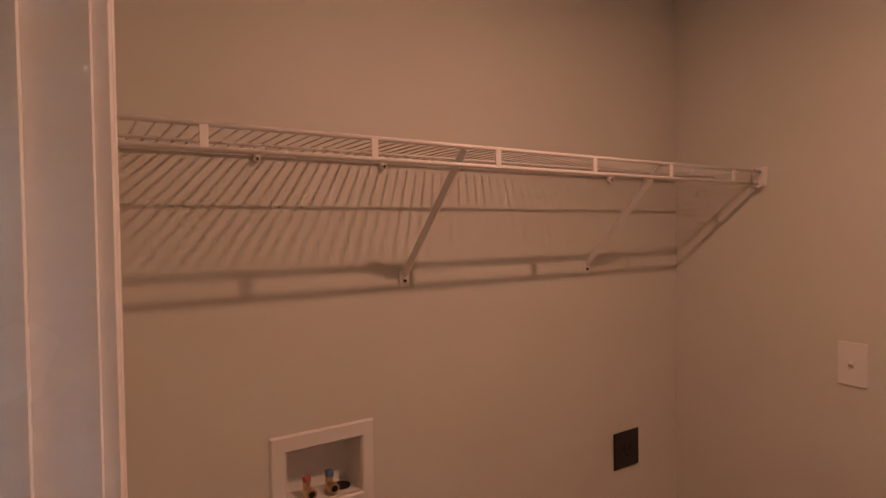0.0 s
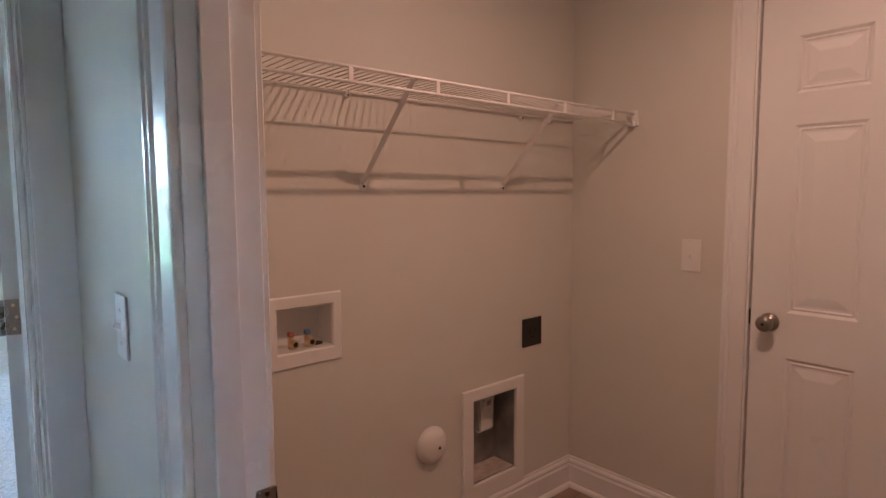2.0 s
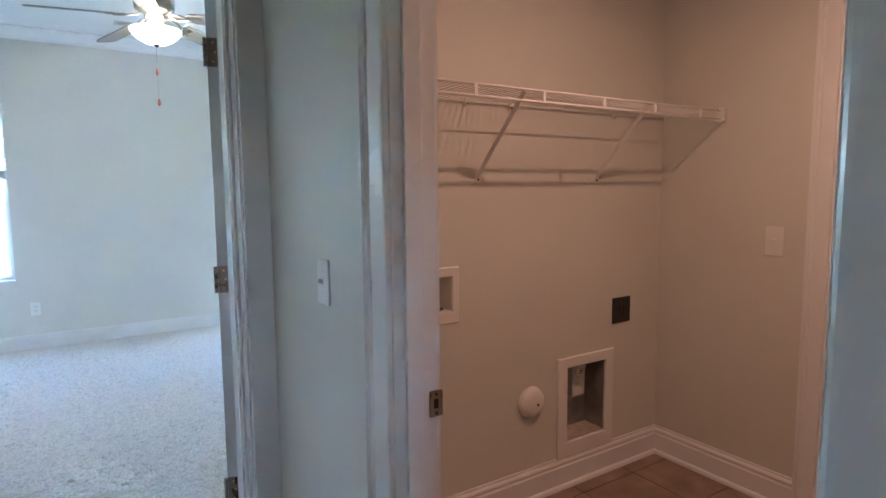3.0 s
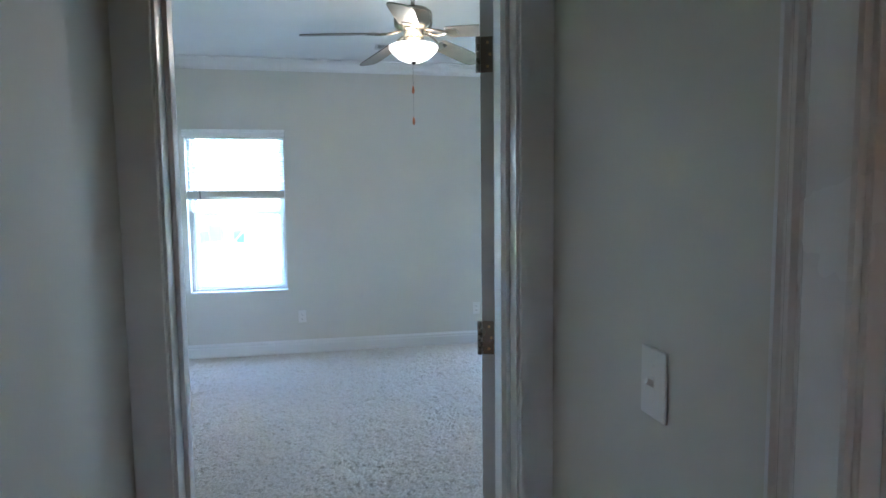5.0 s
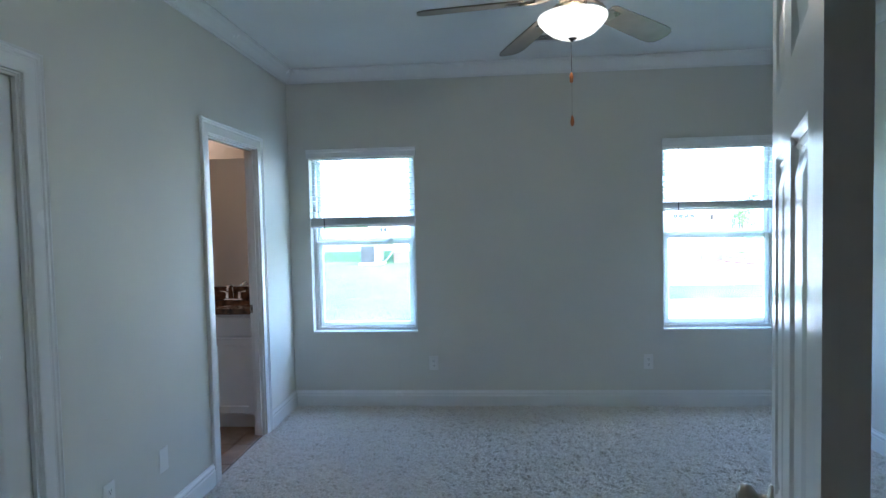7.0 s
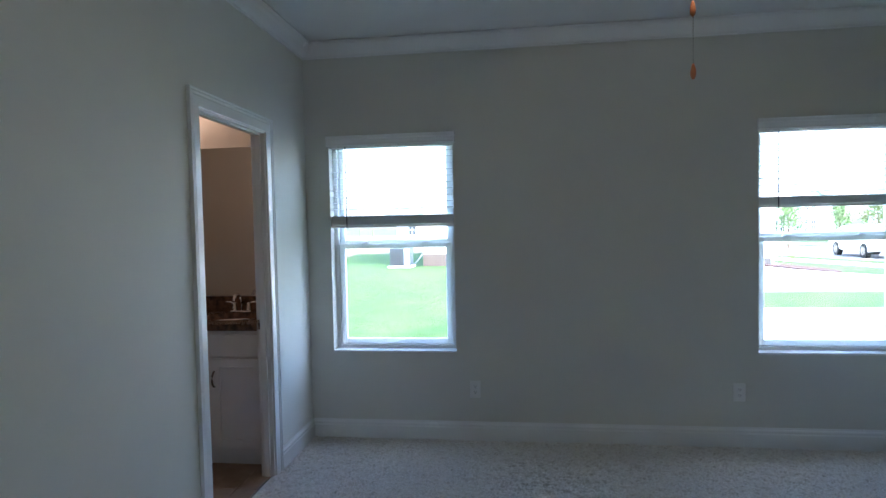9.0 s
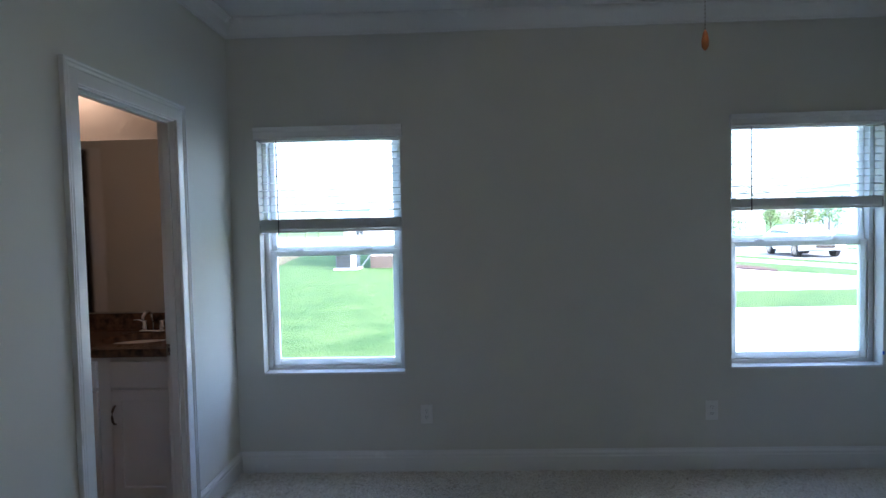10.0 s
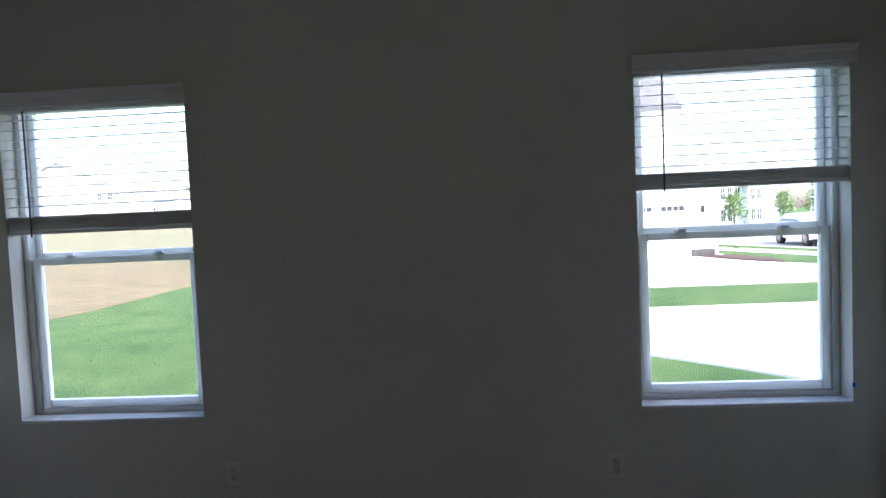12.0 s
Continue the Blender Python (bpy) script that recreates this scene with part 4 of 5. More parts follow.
# ---- bathroom seen through its doorway ----
def vanity():
    x0, x1, yf = -3.40, -2.115, 3.672
    e = thing("vanity_cabinet", (x0, yf, 0), "white vanity cabinet with shaker doors", "cabinet")
    inv = Matrix.Translation((-x0, -yf, 0))

    def put(nm, bm, m, lab="", parent=None):
        ob = part(nm, bm, m, parent or e, lab)
        if parent is None:
            ob.matrix_parent_inverse = inv
        return ob

    bm = bmesh.new()
    add_box(bm, x0, yf + 0.004, 0.105, x1, 4.230, 0.862, 0.001)
    add_box(bm, x0, yf + 0.075, 0.001, x1, 4.230, 0.105)
    put("body", bm, CABINET)
    put("toe_kick", box(x0, yf + 0.060, 0.001, x1, yf + 0.0745, 0.104), CABINET)

    def front(a, b, c, d, nm):
        bm = bmesh.new()
        y = yf - 0.015
        rings = ((0.0, 0.018), (0.0, 0.003), (0.003, 0.0), (0.052, 0.0), (0.056, 0.008)) if d - c > 0.3 else ((0.0, 0.018), (0.0, 0.003), (0.004, 0.0))
        loops = [[bm.verts.new((x, y + q, z)) for x, z in ((a + o, c + o), (b - o, c + o), (b - o, d - o), (a + o, d - o))] for o, q in rings]
        for p, r in zip(loops, loops[1:]):
            for k in range(4):
                bm.faces.new((p[k], p[(k + 1) % 4], r[(k + 1) % 4], r[k]))
        bm.faces.new(loops[-1])
        bm.faces.new(loops[0])
        return put(nm, bm, CABINET)

    for a, b, hx in ((-2.459, -2.135, -2.437), (-2.880, -2.530, -2.562), (-3.290, -2.925, -3.262)):
        front(a, b, 0.700, 0.838, "drawer_front")
        d = front(a, b, 0.128, 0.688, "door")
        pts = [(hx, yf - 0.015, 0.608), (hx, yf - 0.030, 0.602), (hx, yf - 0.042, 0.585), (hx, yf - 0.046, 0.560), (hx, yf - 0.042, 0.535), (hx, yf - 0.030, 0.518), (hx, yf - 0.015, 0.512)]
        part("handle", sweep_tube(pts, 0.0058, 10), HANDLE, d, "bowed nickel pull", True)
    tagged(mesh_ob("granite_counter", granite_top(x0, x1, yf), GRANITE), "polished brown granite vanity counter with a backsplash", "counter")
    sinkx, sinky = -2.46, 3.955
    m = Matrix.Translation((sinkx, sinky, 0)) @ Matrix.Diagonal((1, 0.76, 1, 1))
    s = mesh_ob("basin", lathe([(0.232, 0.852), (0.232, 0.8622), (0.212, 0.8622), (0.204, 0.857), (0.19, 0.85), (0.15, 0.82), (0.08, 0.785), (0.02, 0.78), (0.02, 0.775), (0.09, 0.78), (0.16, 0.812), (0.20, 0.845)], 40, m), SINK, smooth=True)
    tagged(s, "white oval sink basin set into the granite counter", "sink")
    faucet(sinkx - 0.03, 4.145)


def granite_top(x0, x1, yf):
    bm = bmesh.new()
    sx, sy, rx, ry = -2.46, 3.955, 0.212, 0.161
    seg = 40
    z0, z1 = 0.863, 0.904
    a, b, c, d = x0 - 0.02, x1, yf - 0.028, 4.232
    oval = [(sx + rx * math.cos(2 * math.pi * i / seg), sy + ry * math.sin(2 * math.pi * i / seg)) for i in range(seg)]
    # outer points on the slab's edge in the same directions
    edge = []
    for i in range(seg):
        t = 2 * math.pi * i / seg
        dx, dy = math.cos(t), math.sin(t)
        k = min((b - sx) / dx if dx > 1e-9 else 1e9, (a - sx) / dx if dx < -1e-9 else 1e9, (d - sy) / dy if dy > 1e-9 else 1e9, (c - sy) / dy if dy < -1e-9 else 1e9)
        edge.append((sx + dx * k, sy + dy * k))
    corners = [(b, d), (a, d), (a, c), (b, c)]
    for q in corners:
        i = min(range(seg), key=lambda j: (edge[j][0] - q[0]) ** 2 + (edge[j][1] - q[1]) ** 2)
        edge[i] = q
    for z in (z0, z1):
        o = [bm.verts.new((*p, z)) for p in oval]
        r = [bm.verts.new((*p, z)) for p in edge]
        for i in range(seg):
            j = (i + 1) % seg
            bm.faces.new((o[i], o[j], r[j], r[i]))
        if z == z0:
            lo = (o, r)
    for p, q in ((lo[0], o), (lo[1], r)):
        for i in range(seg):
            j = (i + 1) % seg
            bm.faces.new((p[i], p[j], q[j], q[i]))
    add_box(bm, a, 4.212, z1 + 0.0005, b, 4.232, 1.008, 0.002)
    return bm


def faucet(x, y):
    e = thing("faucet", (x, y, 0.904), "chrome two-handle bathroom faucet on the granite counter", "faucet")
    part("base", box(-0.078, -0.024, 0.0005, 0.078, 0.024, 0.014, 0.007, 3), CHROME, e)
    pts = [(0, 0, 0.01), (0, 0, 0.075), (0, -0.016, 0.108), (0, -0.045, 0.128), (0, -0.080, 0.126), (0, -0.105, 0.108), (0, -0.112, 0.092)]
    part("spout", sweep_tube(pts, 0.0105, 12), CHROME, e, "arched chrome spout", True)
    for s in (-1, 1):
        h = part("handle", lathe([(0.020, 0.012), (0.018, 0.03), (0.013, 0.05), (0.015, 0.062), (0.006, 0.070)], 16, Matrix.Translation((0.052 * s, 0, 0))), CHROME, e, "", True)
        part("lever", sweep_tube([(0.052 * s, 0, 0.062), (0.080 * s, -0.004, 0.072), (0.112 * s, -0.008, 0.074)], 0.0055, 8), CHROME, h, "", True)


vanity()
# Unseen fixture added to go with the warm bathroom light.
vl = thing("unseen_vanity_light", (-2.95, 4.234, 2.56), "unseen nickel vanity light added over the bathroom mirror", "wall lamp")
part("back_plate", box(-0.06, -0.018, -0.05, 0.06, -0.0005, 0.05, 0.006, 2), NICKEL, vl)
part("arm", sweep_tube([(0, -0.018, 0.0), (0, -0.10, 0.02), (0, -0.18, 0.04)], 0.008, 10), NICKEL, vl, "", True)
part("socket", lathe([(0.018, 0.05), (0.022, 0.03), (0.020, 0.015)], 16, Matrix.Translation((0, -0.185, 0.03))), NICKEL, vl, "", True)
tagged(mesh_ob("bathroom_mirror", box(-3.40, 4.2275, 1.014, -2.140, 4.2345, 2.066), MIRROR), "large frameless mirror over the vanity", "mirror")
structure(mesh_ob("bath_floor", box(-5.4, 2.40, -0.011, BX0 - 0.03, 4.235, -0.004), GROUT), "grout bed of the bathroom floor", "floor")
shower = thing("shower_door", (-4.69, 2.35, 0), "framed glass shower door with a metal header", "shower door")
part("header", box(-0.505, -0.02, 1.78, 0.505, 0.02, 1.83, 0.004), CHROME, shower, "bright metal header")
part("sill", box(-0.505, -0.02, 0.002, 0.505, 0.02, 0.05, 0.004), CHROME, shower)
for s in (-1, 1):
    part("side_rail", box(0.49 * s - 0.012, -0.015, 0.05, 0.49 * s + 0.012, 0.015, 1.78, 0.003), DARKMETAL, shower)
g = part("pane", box(-0.478, -0.003, 0.05, 0.478, 0.003, 1.78), GLASS, shower)
g.visible_shadow = False

# ---- outdoors ----
G = -0.30


def sheet(name, pts, z, material, label, category, thick=0.04):
    bm = bmesh.new()
    up = [bm.verts.new((x, y, z)) for x, y in pts]
    dn = [bm.verts.new((x, y, z - thick)) for x, y in pts]
    bm.faces.new(up), bm.faces.new(dn)
    for i in range(len(pts)):
        j = (i + 1) % len(pts)
        bm.faces.new((up[i], up[j], dn[j], dn[i]))
    return structure(mesh_ob(name, bm, material), label, category)


bm = bmesh.new()
bmesh.ops.create_grid(bm, x_segments=60, y_segments=60, size=900, matrix=Matrix.Translation((0, 300, G)))
structure(mesh_ob("ground", bm, LAWN), "green mown lawn", "ground")
edge = [(-8.95 - 0.02 * (y - 13) - 0.005 * max(0, y - 18) ** 2 + 0.10 * math.sin(y * 0.9) + 0.06 * math.sin(y * 2.7), y) for y in np.linspace(5, 38.7, 40)]
sheet("bare_soil", [(-70, 5)] + edge + [(-70, 38.7)], G + 0.015, STRAW, "straw-covered bare soil beside the lawn", "ground")


def field():
    """Dry grass that climbs a slow rise towards the houses behind it."""
    xs, ys = np.linspace(-150, -2, 90), np.linspace(38.5, 130, 60)

    def rise(x, y):
        k = min(1, max(0, (-x / y - 0.36) / 0.11))
        up = min(1, max(0, (y - 43) / 36))
        return G + 0.018 + 3.2 * k * k * (3 - 2 * k) * (0.85 * up + 0.15 * up * up)

    n = len(xs)
    co = [(x, y, rise(x, y) + 0.05 * math.sin(x * 0.7 + y) * (y > 46) * (x < -25)) for y in ys for x in xs]
    faces = [(j * n + i, j * n + i + 1, (j + 1) * n + i + 1, (j + 1) * n + i) for j in range(len(ys) - 1) for i in range(n - 1)]
    me = bpy.data.meshes.new("dry_field")
    me.from_pydata(co, [], faces)
    me.materials.append(DRY)
    for p in me.polygons:
        p.use_smooth = True
    structure(new("dry_field", me), "dry yellow-green grass field on a slow rise", "ground")


field()
curve = [(-1.2, 12.33), (-0.9, 11.6), (-0.2, 10.8), (0.8, 9.9), (2.3, 8.85), (2.9, 8.3), (3.6, 7.55), (4.8, 6.4), (6.2, 5.2), (8.2, 4.4), (40, 4.2)]
sheet("driveway", curve + [(40, 12.33)], G + 0.03, CONCRETE, "bright concrete driveway", "driveway", 0.06)
sheet("far_driveway", [(2.6, 15.35), (13.2, 15.35), (10.9, 18.6), (9.9, 20.1), (9.2, 21.6), (8.6, 24.15), (2.6, 24.15)], G + 0.03, CONCRETE, "bright concrete driveway of the house opposite", "driveway", 0.06)
sheet("mulch_bed", [(9.9, 20.2), (9.3, 21.7), (8.75, 24.1), (9.9, 24.1), (10.3, 22.0), (10.2, 20.8)], G + 0.06, MULCH, "reddish-brown mulch bed", "mulch bed", 0.07)
d = Vector((0.29, -0.957))
side = Vector((0.957, 0.29))


def strip(name, off0, off1, z, material, label, category):
    o = Vector((12.6, 31.6))
    pts = [o + side * off0 - d * 60, o + side * off1 - d * 60, o + side * off1 + d * 40, o + side * off0 + d * 40]
    return sheet(name, [tuple(p) for p in pts], z, material, label, category, 0.05)


strip("pavement", -3.0, -1.75, G + 0.028, CONCRETE, "bright concrete pavement along the street", "pavement")
strip("kerb", -0.1, 0.1, G + 0.04, CONCRETE, "concrete kerb", "kerb")
strip("road", 0.1, 8.0, G + 0.02, ASPHALT, "grey asphalt street", "road")
strip("far_pavement", 10.5, 11.8, G + 0.03, CONCRETE, "concrete pavement across the street", "pavement")


def grass():
    rng = np.random.default_rng(3)
    n = 26000
    xs, ys = rng.uniform(-8.4, 4.5, n), 5.2 + rng.random(n) ** 1.6 * 14
    ok = (ys < 6.6) | (xs < -1.3) | ((ys > 12.5) & (ys < 15.2)) | (ys + xs < 9.6)
    ok &= ~((ys > 15.2) & (xs > -3.0)) 
    xs, ys = xs[ok], ys[ok]
    co, faces = [], []
    for x, y in zip(xs, ys):
        a, h, w = rng.uniform(0, 6.28), rng.uniform(0.012, 0.035), rng.uniform(0.004, 0.009)
        lx, ly = rng.uniform(-0.03, 0.03, 2)
        k = len(co)
        co += [(x - w * math.cos(a), y - w * math.sin(a), G - 0.005), (x + w * math.cos(a), y + w * math.sin(a), G - 0.005), (x + lx, y + ly, G + h)]
        faces.append((k, k + 1, k + 2))
    me = bpy.data.meshes.new("grass")
    me.from_pydata(co, [], faces)
    me.materials.append(GRASSB)
    tagged(new("grass", me), "short green lawn grass", "grass", kind="stuff")


grass()


def gable_house(name, x0, x1, y0, y1, wall_h, ridge_h, along, roof_m, label, base_m=None, windows=(), garage=None, base=G):
    """A house with a gable roof whose ridge runs along x or y; windows lie on the face y0 as (x, z, w, h, shutters)."""
    e = thing(name, (x0, y0, base), label, "house")
    inv = Matrix.Translation((-x0, -y0, -base))

    def put(nm, bm, m, lab="", parent=None):
        ob = part(nm, bm, m, parent or e, lab)
        if parent is None:
            ob.matrix_parent_inverse = inv
        return ob

    bm = bmesh.new()
    add_box(bm, x0, y0, base, x1, y1, base + wall_h)
    cx, cy = (x0 + x1) / 2, (y0 + y1) / 2
    zt, zr = base + wall_h, base + ridge_h
    if along == "y":
        tri = [[bm.verts.new(p) for p in ((x0, y, zt), (x1, y, zt), (cx, y, zr))] for y in (y0, y1)]
    else:
        tri = [[bm.verts.new(p) for p in ((x, y0, zt), (x, y1, zt), (x, cy, zr))] for x in (x0, x1)]
    for t in tri:
        bm.faces.new(t)
    put("wall", bm, SIDING)
    o, th = 0.45, 0.16
    bm = bmesh.new()
    for s in (-1, 1):
        if along == "y":
            half = (x1 - x0) / 2
            slope = (zr - zt) / half
            ex = cx + s * (half + o)
            p = [(cx, zr), (ex, zt - o * slope), (ex, zt - o * slope + th), (cx, zr + th)]
            q = [[bm.verts.new((a, y, z)) for a, z in p] for y in (y0 - o, y1 + o)]
        else:
            half = (y1 - y0) / 2
            slope = (zr - zt) / half
            ey = cy + s * (half + o)
            p = [(cy, zr), (ey, zt - o * slope), (ey, zt - o * slope + th), (cy, zr + th)]
            q = [[bm.verts.new((x, a, z)) for a, z in p] for x in (x0 - o, x1 + o)]
        bm.faces.new(q[0]), bm.faces.new(q[1])
        for k in range(4):
            bm.faces.new((q[0][k], q[0][(k + 1) % 4], q[1][(k + 1) % 4], q[1][k]))
    put("roof", bm, roof_m, "shingled gable roof")
    if base_m:
        put("brick_base", box(x0 - 0.03, y0 - 0.05, G, x1 + 0.03, y0, G + 0.55), base_m, "brown brick foundation course")
    for x, z, w, h, sh in windows:
        win = put("window", box(x - w / 2 - 0.06, y0 - 0.05, z - 0.06, x + w / 2 + 0.06, y0 + 0.01, z + h + 0.06), SIDING)
        part("pane", box(x - w / 2, y0 - 0.06, z, x + w / 2, y0 - 0.045, z + h), FARGLASS, win)
        bm = bmesh.new()
        add_box(bm, x - 0.025, y0 - 0.07, z, x + 0.025, y0 - 0.06, z + h)
        add_box(bm, x - w / 2, y0 - 0.07, z + h / 2 - 0.025, x + w / 2, y0 - 0.06, z + h / 2 + 0.025)
        part("muntin", bm, SIDING, win)
        if sh:
            for s in (-1, 1):
                part("shutter", box(x + s * (w / 2 + 0.26) - 0.19, y0 - 0.07, z - 0.03, x + s * (w / 2 + 0.26) + 0.19, y0 - 0.02, z + h + 0.03), SHUTTER, win, "dark louvred shutter")
    if garage:
        gx0, gx1, gz = garage
        door = put("garage_door", box(gx0, y0 - 0.04, G + 0.03, gx1, y0 + 0.01, gz), SIDING, "white sectional garage door")
        hh = (gz - G - 0.03) / 4
        for k in range(4):
            part("panel", box(gx0 + 0.03, y0 - 0.07, G + 0.05 + k * hh, gx1 - 0.03, y0 - 0.04, G + 0.01 + (k + 1) * hh, 0.01), SIDING, door)
        for a in [gx1 - 0.44 - 0.225 * k - (0.33 if k > 3 else 0) - (0.33 if k > 7 else 0) for k in range(12)]:
            part("pane", box(a - 0.19, y0 - 0.085, gz - 0.42, a, y0 - 0.068, gz - 0.24), FARGLASS, door)
    return e


gable_house("house", -4.7, 8.34, 26.0, 38.0, 6.2, 10.4, "x", NEARROOF, "white-sided house with a dark shingled roof", BRICK, [(-2.5, 0.9, 0.9, 1.3, False), (2.2, 0.9, 0.9, 1.3, False)])
# Garage roof in siding white: overexposure is put into its colour.
gable_house("garage", 2.8, 9.5, 24.2, 25.9, 3.4, 3.7, "y", SIDING, "white-sided garage with a row of small panes in its door", None, (), (3.4, 8.7, 1.92))
tagged(mesh_ob("brick_pier", box(8.51, 24.00, G, 9.33, 24.19, G + 0.30, 0.01), OLDBRICK), "low grey-brown brick plinth at the garage corner", "brick plinth")
tagged(mesh_ob("downspout", rod((9.46, 24.12, G), (9.46, 24.12, G + 3.0), 0.045, 8), SIDING), "white downspout at the garage corner", "downspout")
part("elbow", rod((9.46, 24.12, G + 0.08), (9.58, 23.85, G + 0.03), 0.045, 8), SIDING, bpy.data.objects["downspout"])
tagged(mesh_ob("wall_lantern", box(8.90, 24.03, 1.40, 9.00, 24.17, 1.66, 0.02), DARKMETAL), "dark wall lantern on the garage", "lantern")
win2 = [(x, 2.65, 0.42, 1.25, False) for x in (27.9, 28.65, 29.5)] + [(x, 0.15, 0.42, 1.3, False) for x in (27.9, 28.65)]
gable_house("house", 27.2, 34.0, 67.3, 77.0, 4.9, 5.9, "y", ROOF, "two-storey white house with narrow windows across the street", None, win2)
win3 = [(x, z, 0.36, 1.15, False) for x in (30.55, 31.2) for z in (0.30, 2.5)]
gable_house("house_wing", 30.1, 31.9, 66.0, 67.3, 4.5, 5.0, "y", ROOF, "narrow two-storey white wing of the house across the street", None, win3)
gable_house("house", 40.0, 54.0, 62.0, 72.0, 5.2, 6.2, "y", ROOF, "two-storey white house down the street", None, [(43, 3.5, 0.9, 1.5, True), (46, 3.5, 0.9, 1.5, True), (43, 0.6, 0.9, 1.5, True)])
gable_house("house", -62.0, -46.2, 74.0, 82.0, 5.6, 9.2, "y", ROOF, "wide white house with a grey gable roof above the dry field", None, [(-48.7, 6.3, 0.6, 0.8, False), (-47.3, 6.3, 0.6, 0.8, False)], None, 2.2)
gable_house("house", -51.2, -44.5, 84.0, 92.0, 3.9, 6.1, "x", ROOF, "white house with a low grey roof above the dry field", None, [(-47.5, 4.2, 0.9, 1.2, False)], None, 2.8)
gable_house("house", -15.5, -8.5, 72, 80, 2.6, 4.4, "x", TEALROOF, "low white house with a blue-grey roof beyond the field", None, [(-13.5, 0.6, 0.9, 1.2, False), (-11.0, 0.6, 0.9, 1.2, False)])


def ac_unit():
    x, y = -5.65, 25.6
    e = thing("ac_unit", (x, y, G), "grey outdoor air-conditioning unit beside the house", "air conditioner")
    part("pad", box(-0.55, -0.5, 0.0, 0.55, 0.5, 0.08, 0.01), CONCRETE, e, "concrete pad")
    body = part("cabinet", box(-0.46, -0.42, 0.08, 0.46, 0.42, 0.88, 0.03, 2), ACMET, e)
    for k in range(12):
        part("louvre", box(-0.42, -0.428, 0.14 + k * 0.058, 0.16, -0.418, 0.17 + k * 0.058), DARKMETAL, body)
    part("service_panel", box(0.20, -0.432, 0.12, 0.43, -0.418, 0.84, 0.004), SIDING, body, "pale service panel")
    part("fan_guard", lathe([(0.36, 0.885), (0.36, 0.90), (0.05, 0.915)], 24), DARKMETAL, e)
    part("hose", sweep_tube([(0.46, -0.2, 0.22), (0.62, -0.22, 0.14), (0.75, -0.1, 0.30), (0.95, 0.25, 0.62)], 0.03, 8), ACMET, e)


ac_unit()


def car():
    cx, cy = 15.65, 28.8
    e = thing("parked_car", (cx, cy, G + 0.02), "white car parked at the kerb", "car")
    e.rotation_euler = (0, 0, radians(-90 - 6))
    prof = [(-2.25, 0.35), (-2.28, 0.75), (-2.15, 0.95), (-1.75, 1.02), (-1.15, 1.42), (0.25, 1.46), (1.05, 1.02), (2.0, 0.88), (2.25, 0.62), (2.25, 0.35), (1.85, 0.28), (-1.9, 0.28)]
    bm = bmesh.new()
    a = [bm.verts.new((x, -0.88 + (0.16 if z > 1.1 else 0), z)) for x, z in prof]
    b = [bm.verts.new((x, 0.88 - (0.16 if z > 1.1 else 0), z)) for x, z in prof]
    bm.faces.new(a), bm.faces.new(b)
    for i in range(len(prof)):
        j = (i + 1) % len(prof)
        bm.faces.new((a[i], a[j], b[j], b[i]))
    bmesh.ops.bevel(bm, geom=bm.edges[:], offset=0.05, segments=2, affect="EDGES")
    body = part("body", bm, CARPAINT, e)
    for s in (-1, 1):
        bm = bmesh.new()
        pts = [(-1.5, 1.06), (-1.05, 1.36), (0.18, 1.40), (0.72, 1.06)]
        vs = [bm.verts.new((x, s * (0.885 - 0.16 * (z - 1.0) / 0.4), z)) for x, z in pts]
        bm.faces.new(vs)
        part("side_window", bm, FARGLASS, body)
        part("headlight", box(2.10, s * 0.62 - 0.16, 0.62, 2.27, s * 0.62 + 0.16, 0.76, 0.03), PLASTIC, body)
        for x in (-1.35, 1.38):
            w = part("wheel", rod((x, s * 0.70, 0.32), (x, s * 0.90, 0.32), 0.33, 24), TYRE, e)
            part("rim", rod((x, s * 0.895, 0.32), (x, s * 0.915, 0.32), 0.20, 16), NICKEL, w)
    part("windscreen", box(0.35, -0.66, 1.05, 1.02, 0.66, 1.07), FARGLASS, body)
    part("grille", box(2.235, -0.40, 0.42, 2.27, 0.40, 0.56, 0.01), DARKMETAL, body)


car()


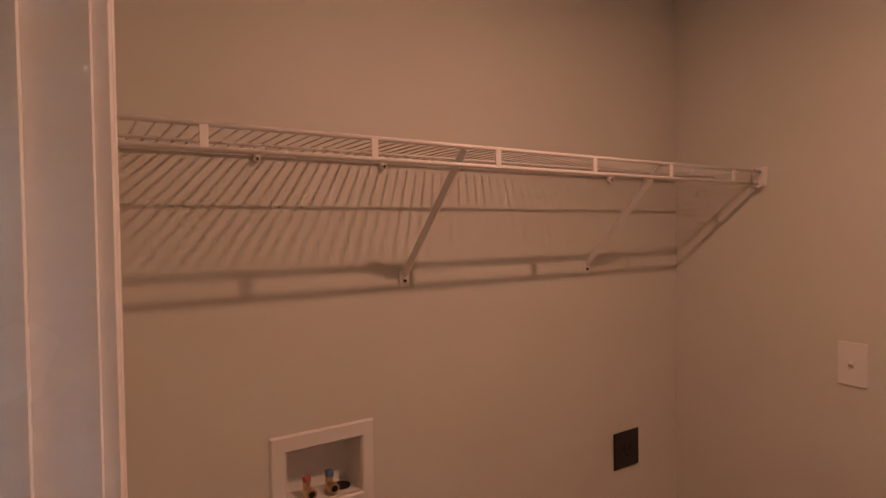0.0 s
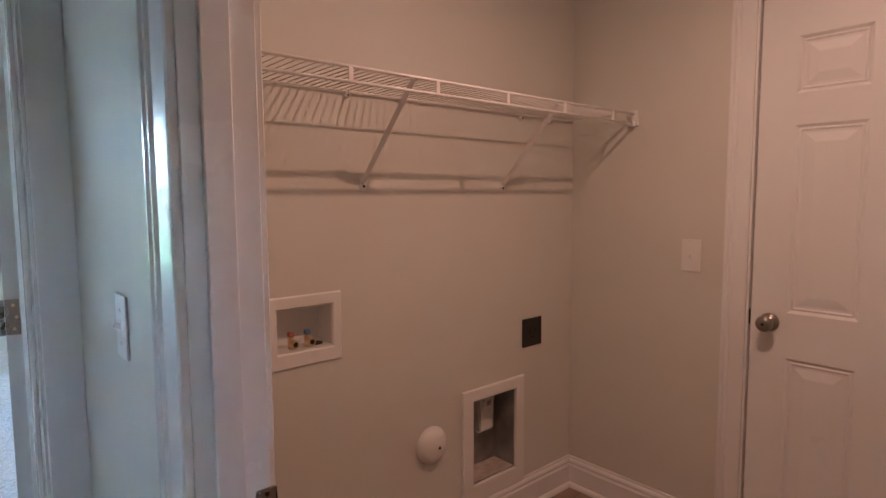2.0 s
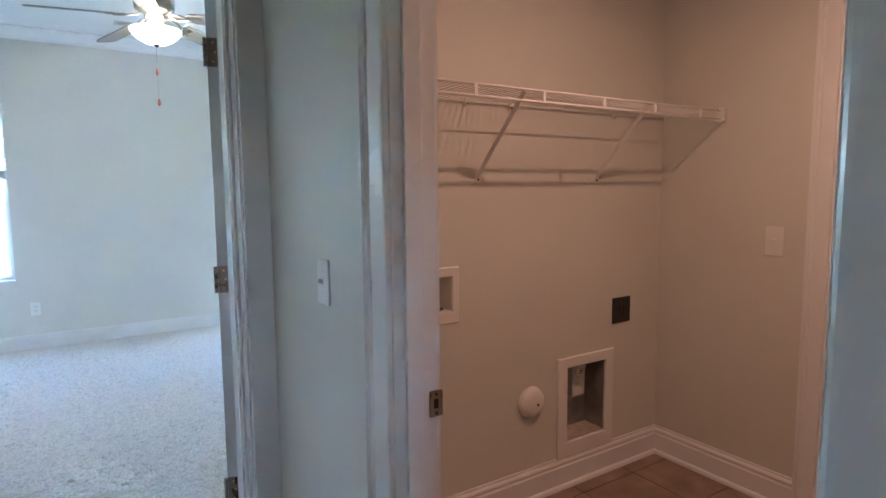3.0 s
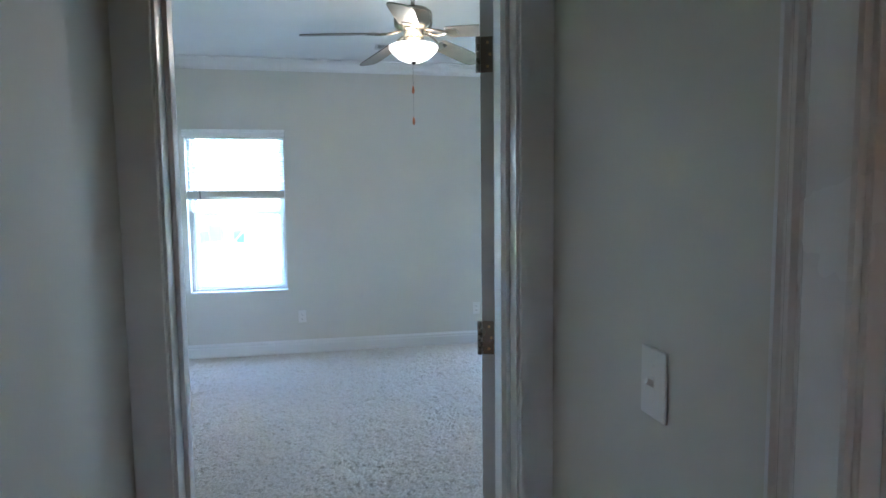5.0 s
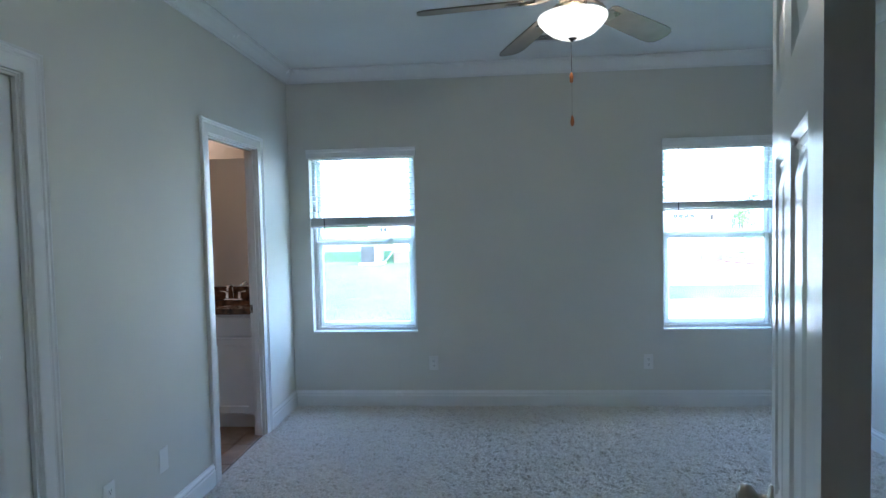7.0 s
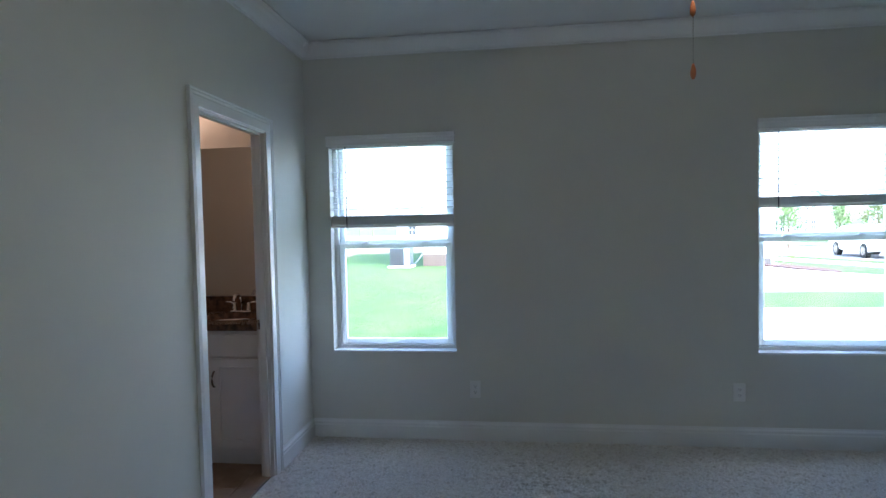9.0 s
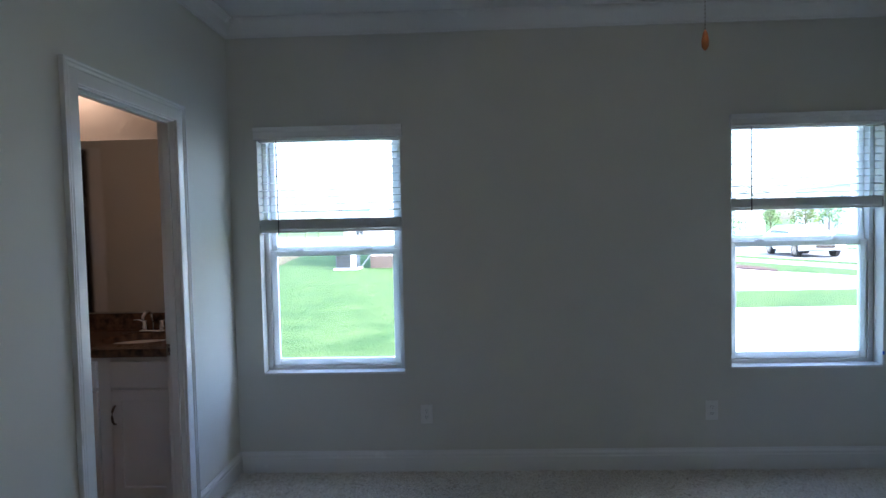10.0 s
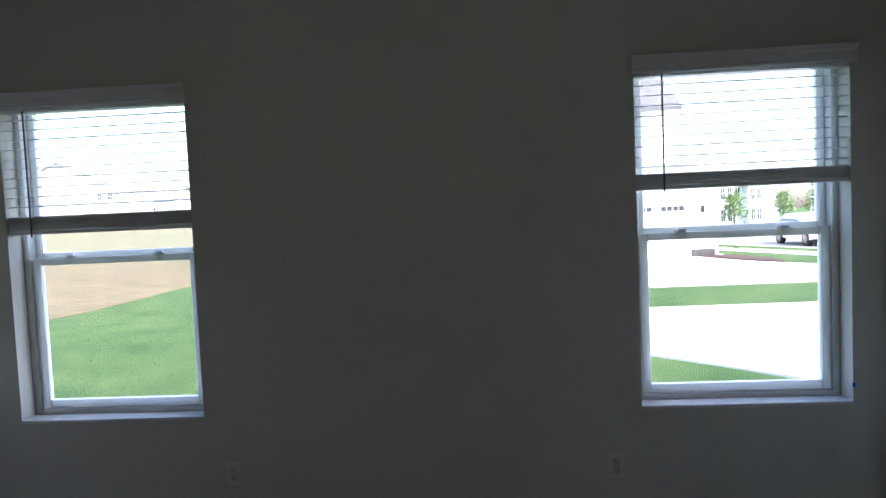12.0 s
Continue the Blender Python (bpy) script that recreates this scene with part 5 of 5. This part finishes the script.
def tree(at, h, r, leaf_m, label, seed):
    rng = random.Random(seed)
    e = thing("tree", at, label, "tree", "young street trees")
    bm = bmesh.new()
    add_rod(bm, (0, 0, -0.02), (0.05, 0.02, h * 0.5), 0.07, 8, 0.045)
    add_rod(bm, (0.05, 0.02, h * 0.5), (0.0, 0.05, h * 0.92), 0.045, 8, 0.012)
    tips = [Vector((0, 0.05, h * 0.92))]
    for k in range(11):
        a = k * 2.4 + rng.uniform(-0.3, 0.3)
        z = h * (0.36 + 0.05 * k)
        ln = r * (1.0 - 0.05 * k) * rng.uniform(0.7, 1.05)
        tip = Vector((math.cos(a) * ln, math.sin(a) * ln, z + ln * 0.75))
        add_rod(bm, (0.03, 0.02, z), tip, 0.022, 5, 0.006)
        tips += [tip, tip * 0.7 + Vector((0.03, 0.02, z)) * 0.3]
    part("trunk", bm, BARK, e)
    co, faces = [], []
    for t in tips:
        for k in range(38):
            p = t + Vector([rng.gauss(0, r * 0.24) for _ in range(3)])
            s = rng.uniform(0.05, 0.11)
            u = Vector([rng.uniform(-1, 1) for _ in range(3)]).normalized() * s
            v = Vector([rng.uniform(-1, 1) for _ in range(3)]).normalized() * s * 0.7
            n = len(co)
            co += [p - u, p + v, p + u, p - v]
            faces.append((n, n + 1, n + 2, n + 3))
    me = bpy.data.meshes.new("crown")
    me.from_pydata([tuple(c) for c in co], [], faces)
    me.materials.append(leaf_m)
    ob = new("crown", me)
    ob.parent = e
    return e


tree((16.2, 38.0, G), 2.75, 0.75, LEAF, "young green street tree with a thin trunk", 1)
tree((23.3, 46.0, G), 3.0, 0.75, LEAF, "young green street tree with a thin trunk", 2)
tree((23.6, 42.0, G), 3.0, 0.85, SHRUB, "young tree with yellow-green leaves", 3)
tree((26.5, 44.0, G), 3.2, 0.9, LEAF, "young green street tree with a thin trunk", 4)
for k, (x, y, h) in enumerate(((-34.5, 110.0, 5.4), (-31.5, 112.0, 5.9), (-28.6, 111.0, 4.9))):
    tree((x, y, G), h, 1.9, LEAF, "dark green tree far beyond the lawn", 7 + k)
shrub = tree((9.85, 23.5, G + 0.06), 3.0, 1.3, SHRUB, "small yellow-green shrub in the mulch", 5)
shrub.scale = (0.11, 0.11, 0.11)
shrub.name, shrub["category"], shrub["group"] = "shrub", "shrub", ""

# ---- floor tiles, last ----
def tiles(name, parent, x0, x1, y0, y1, size, z, limit):
    bm = box(0, 0, 0, size - 0.004, size - 0.004, 0.008, 0.0012)
    first = None
    count = 0
    y = y0
    while y < y1 - 0.02:
        x = x0
        while x < x1 - 0.02:
            if count < limit:
                w, d = min(size - 0.004, x1 - x - 0.001), min(size - 0.004, y1 - y - 0.001)
                if w > size - 0.006 and d > size - 0.006:
                    if first is None:
                        first = part("tile", bm, TILE, parent)
                        ob = first
                    else:
                        ob = new("tile", first.data)
                        ob.parent = parent
                    ob.matrix_basis = Matrix.Translation((x, y, z))
                else:
                    part("tile", box(x, y, z, x + w, y + d, z + 0.008, 0.0012), TILE, parent)
                count += 1
            x += size
        y += size


laundry_floor = structure(mesh_ob("laundry_floor", box(0.0, -2.45, -0.011, 1.931, -0.044, -0.003), GROUT), "brown tiled laundry floor", "floor")
tiles("tile", laundry_floor, 0.0, 1.931, -2.45, -0.044, 0.33, -0.005, 60)
tiles("tile", bpy.data.objects["bath_floor"], -3.5, BX0 - 0.03, 2.41, 4.23, 0.33, -0.006, 60)
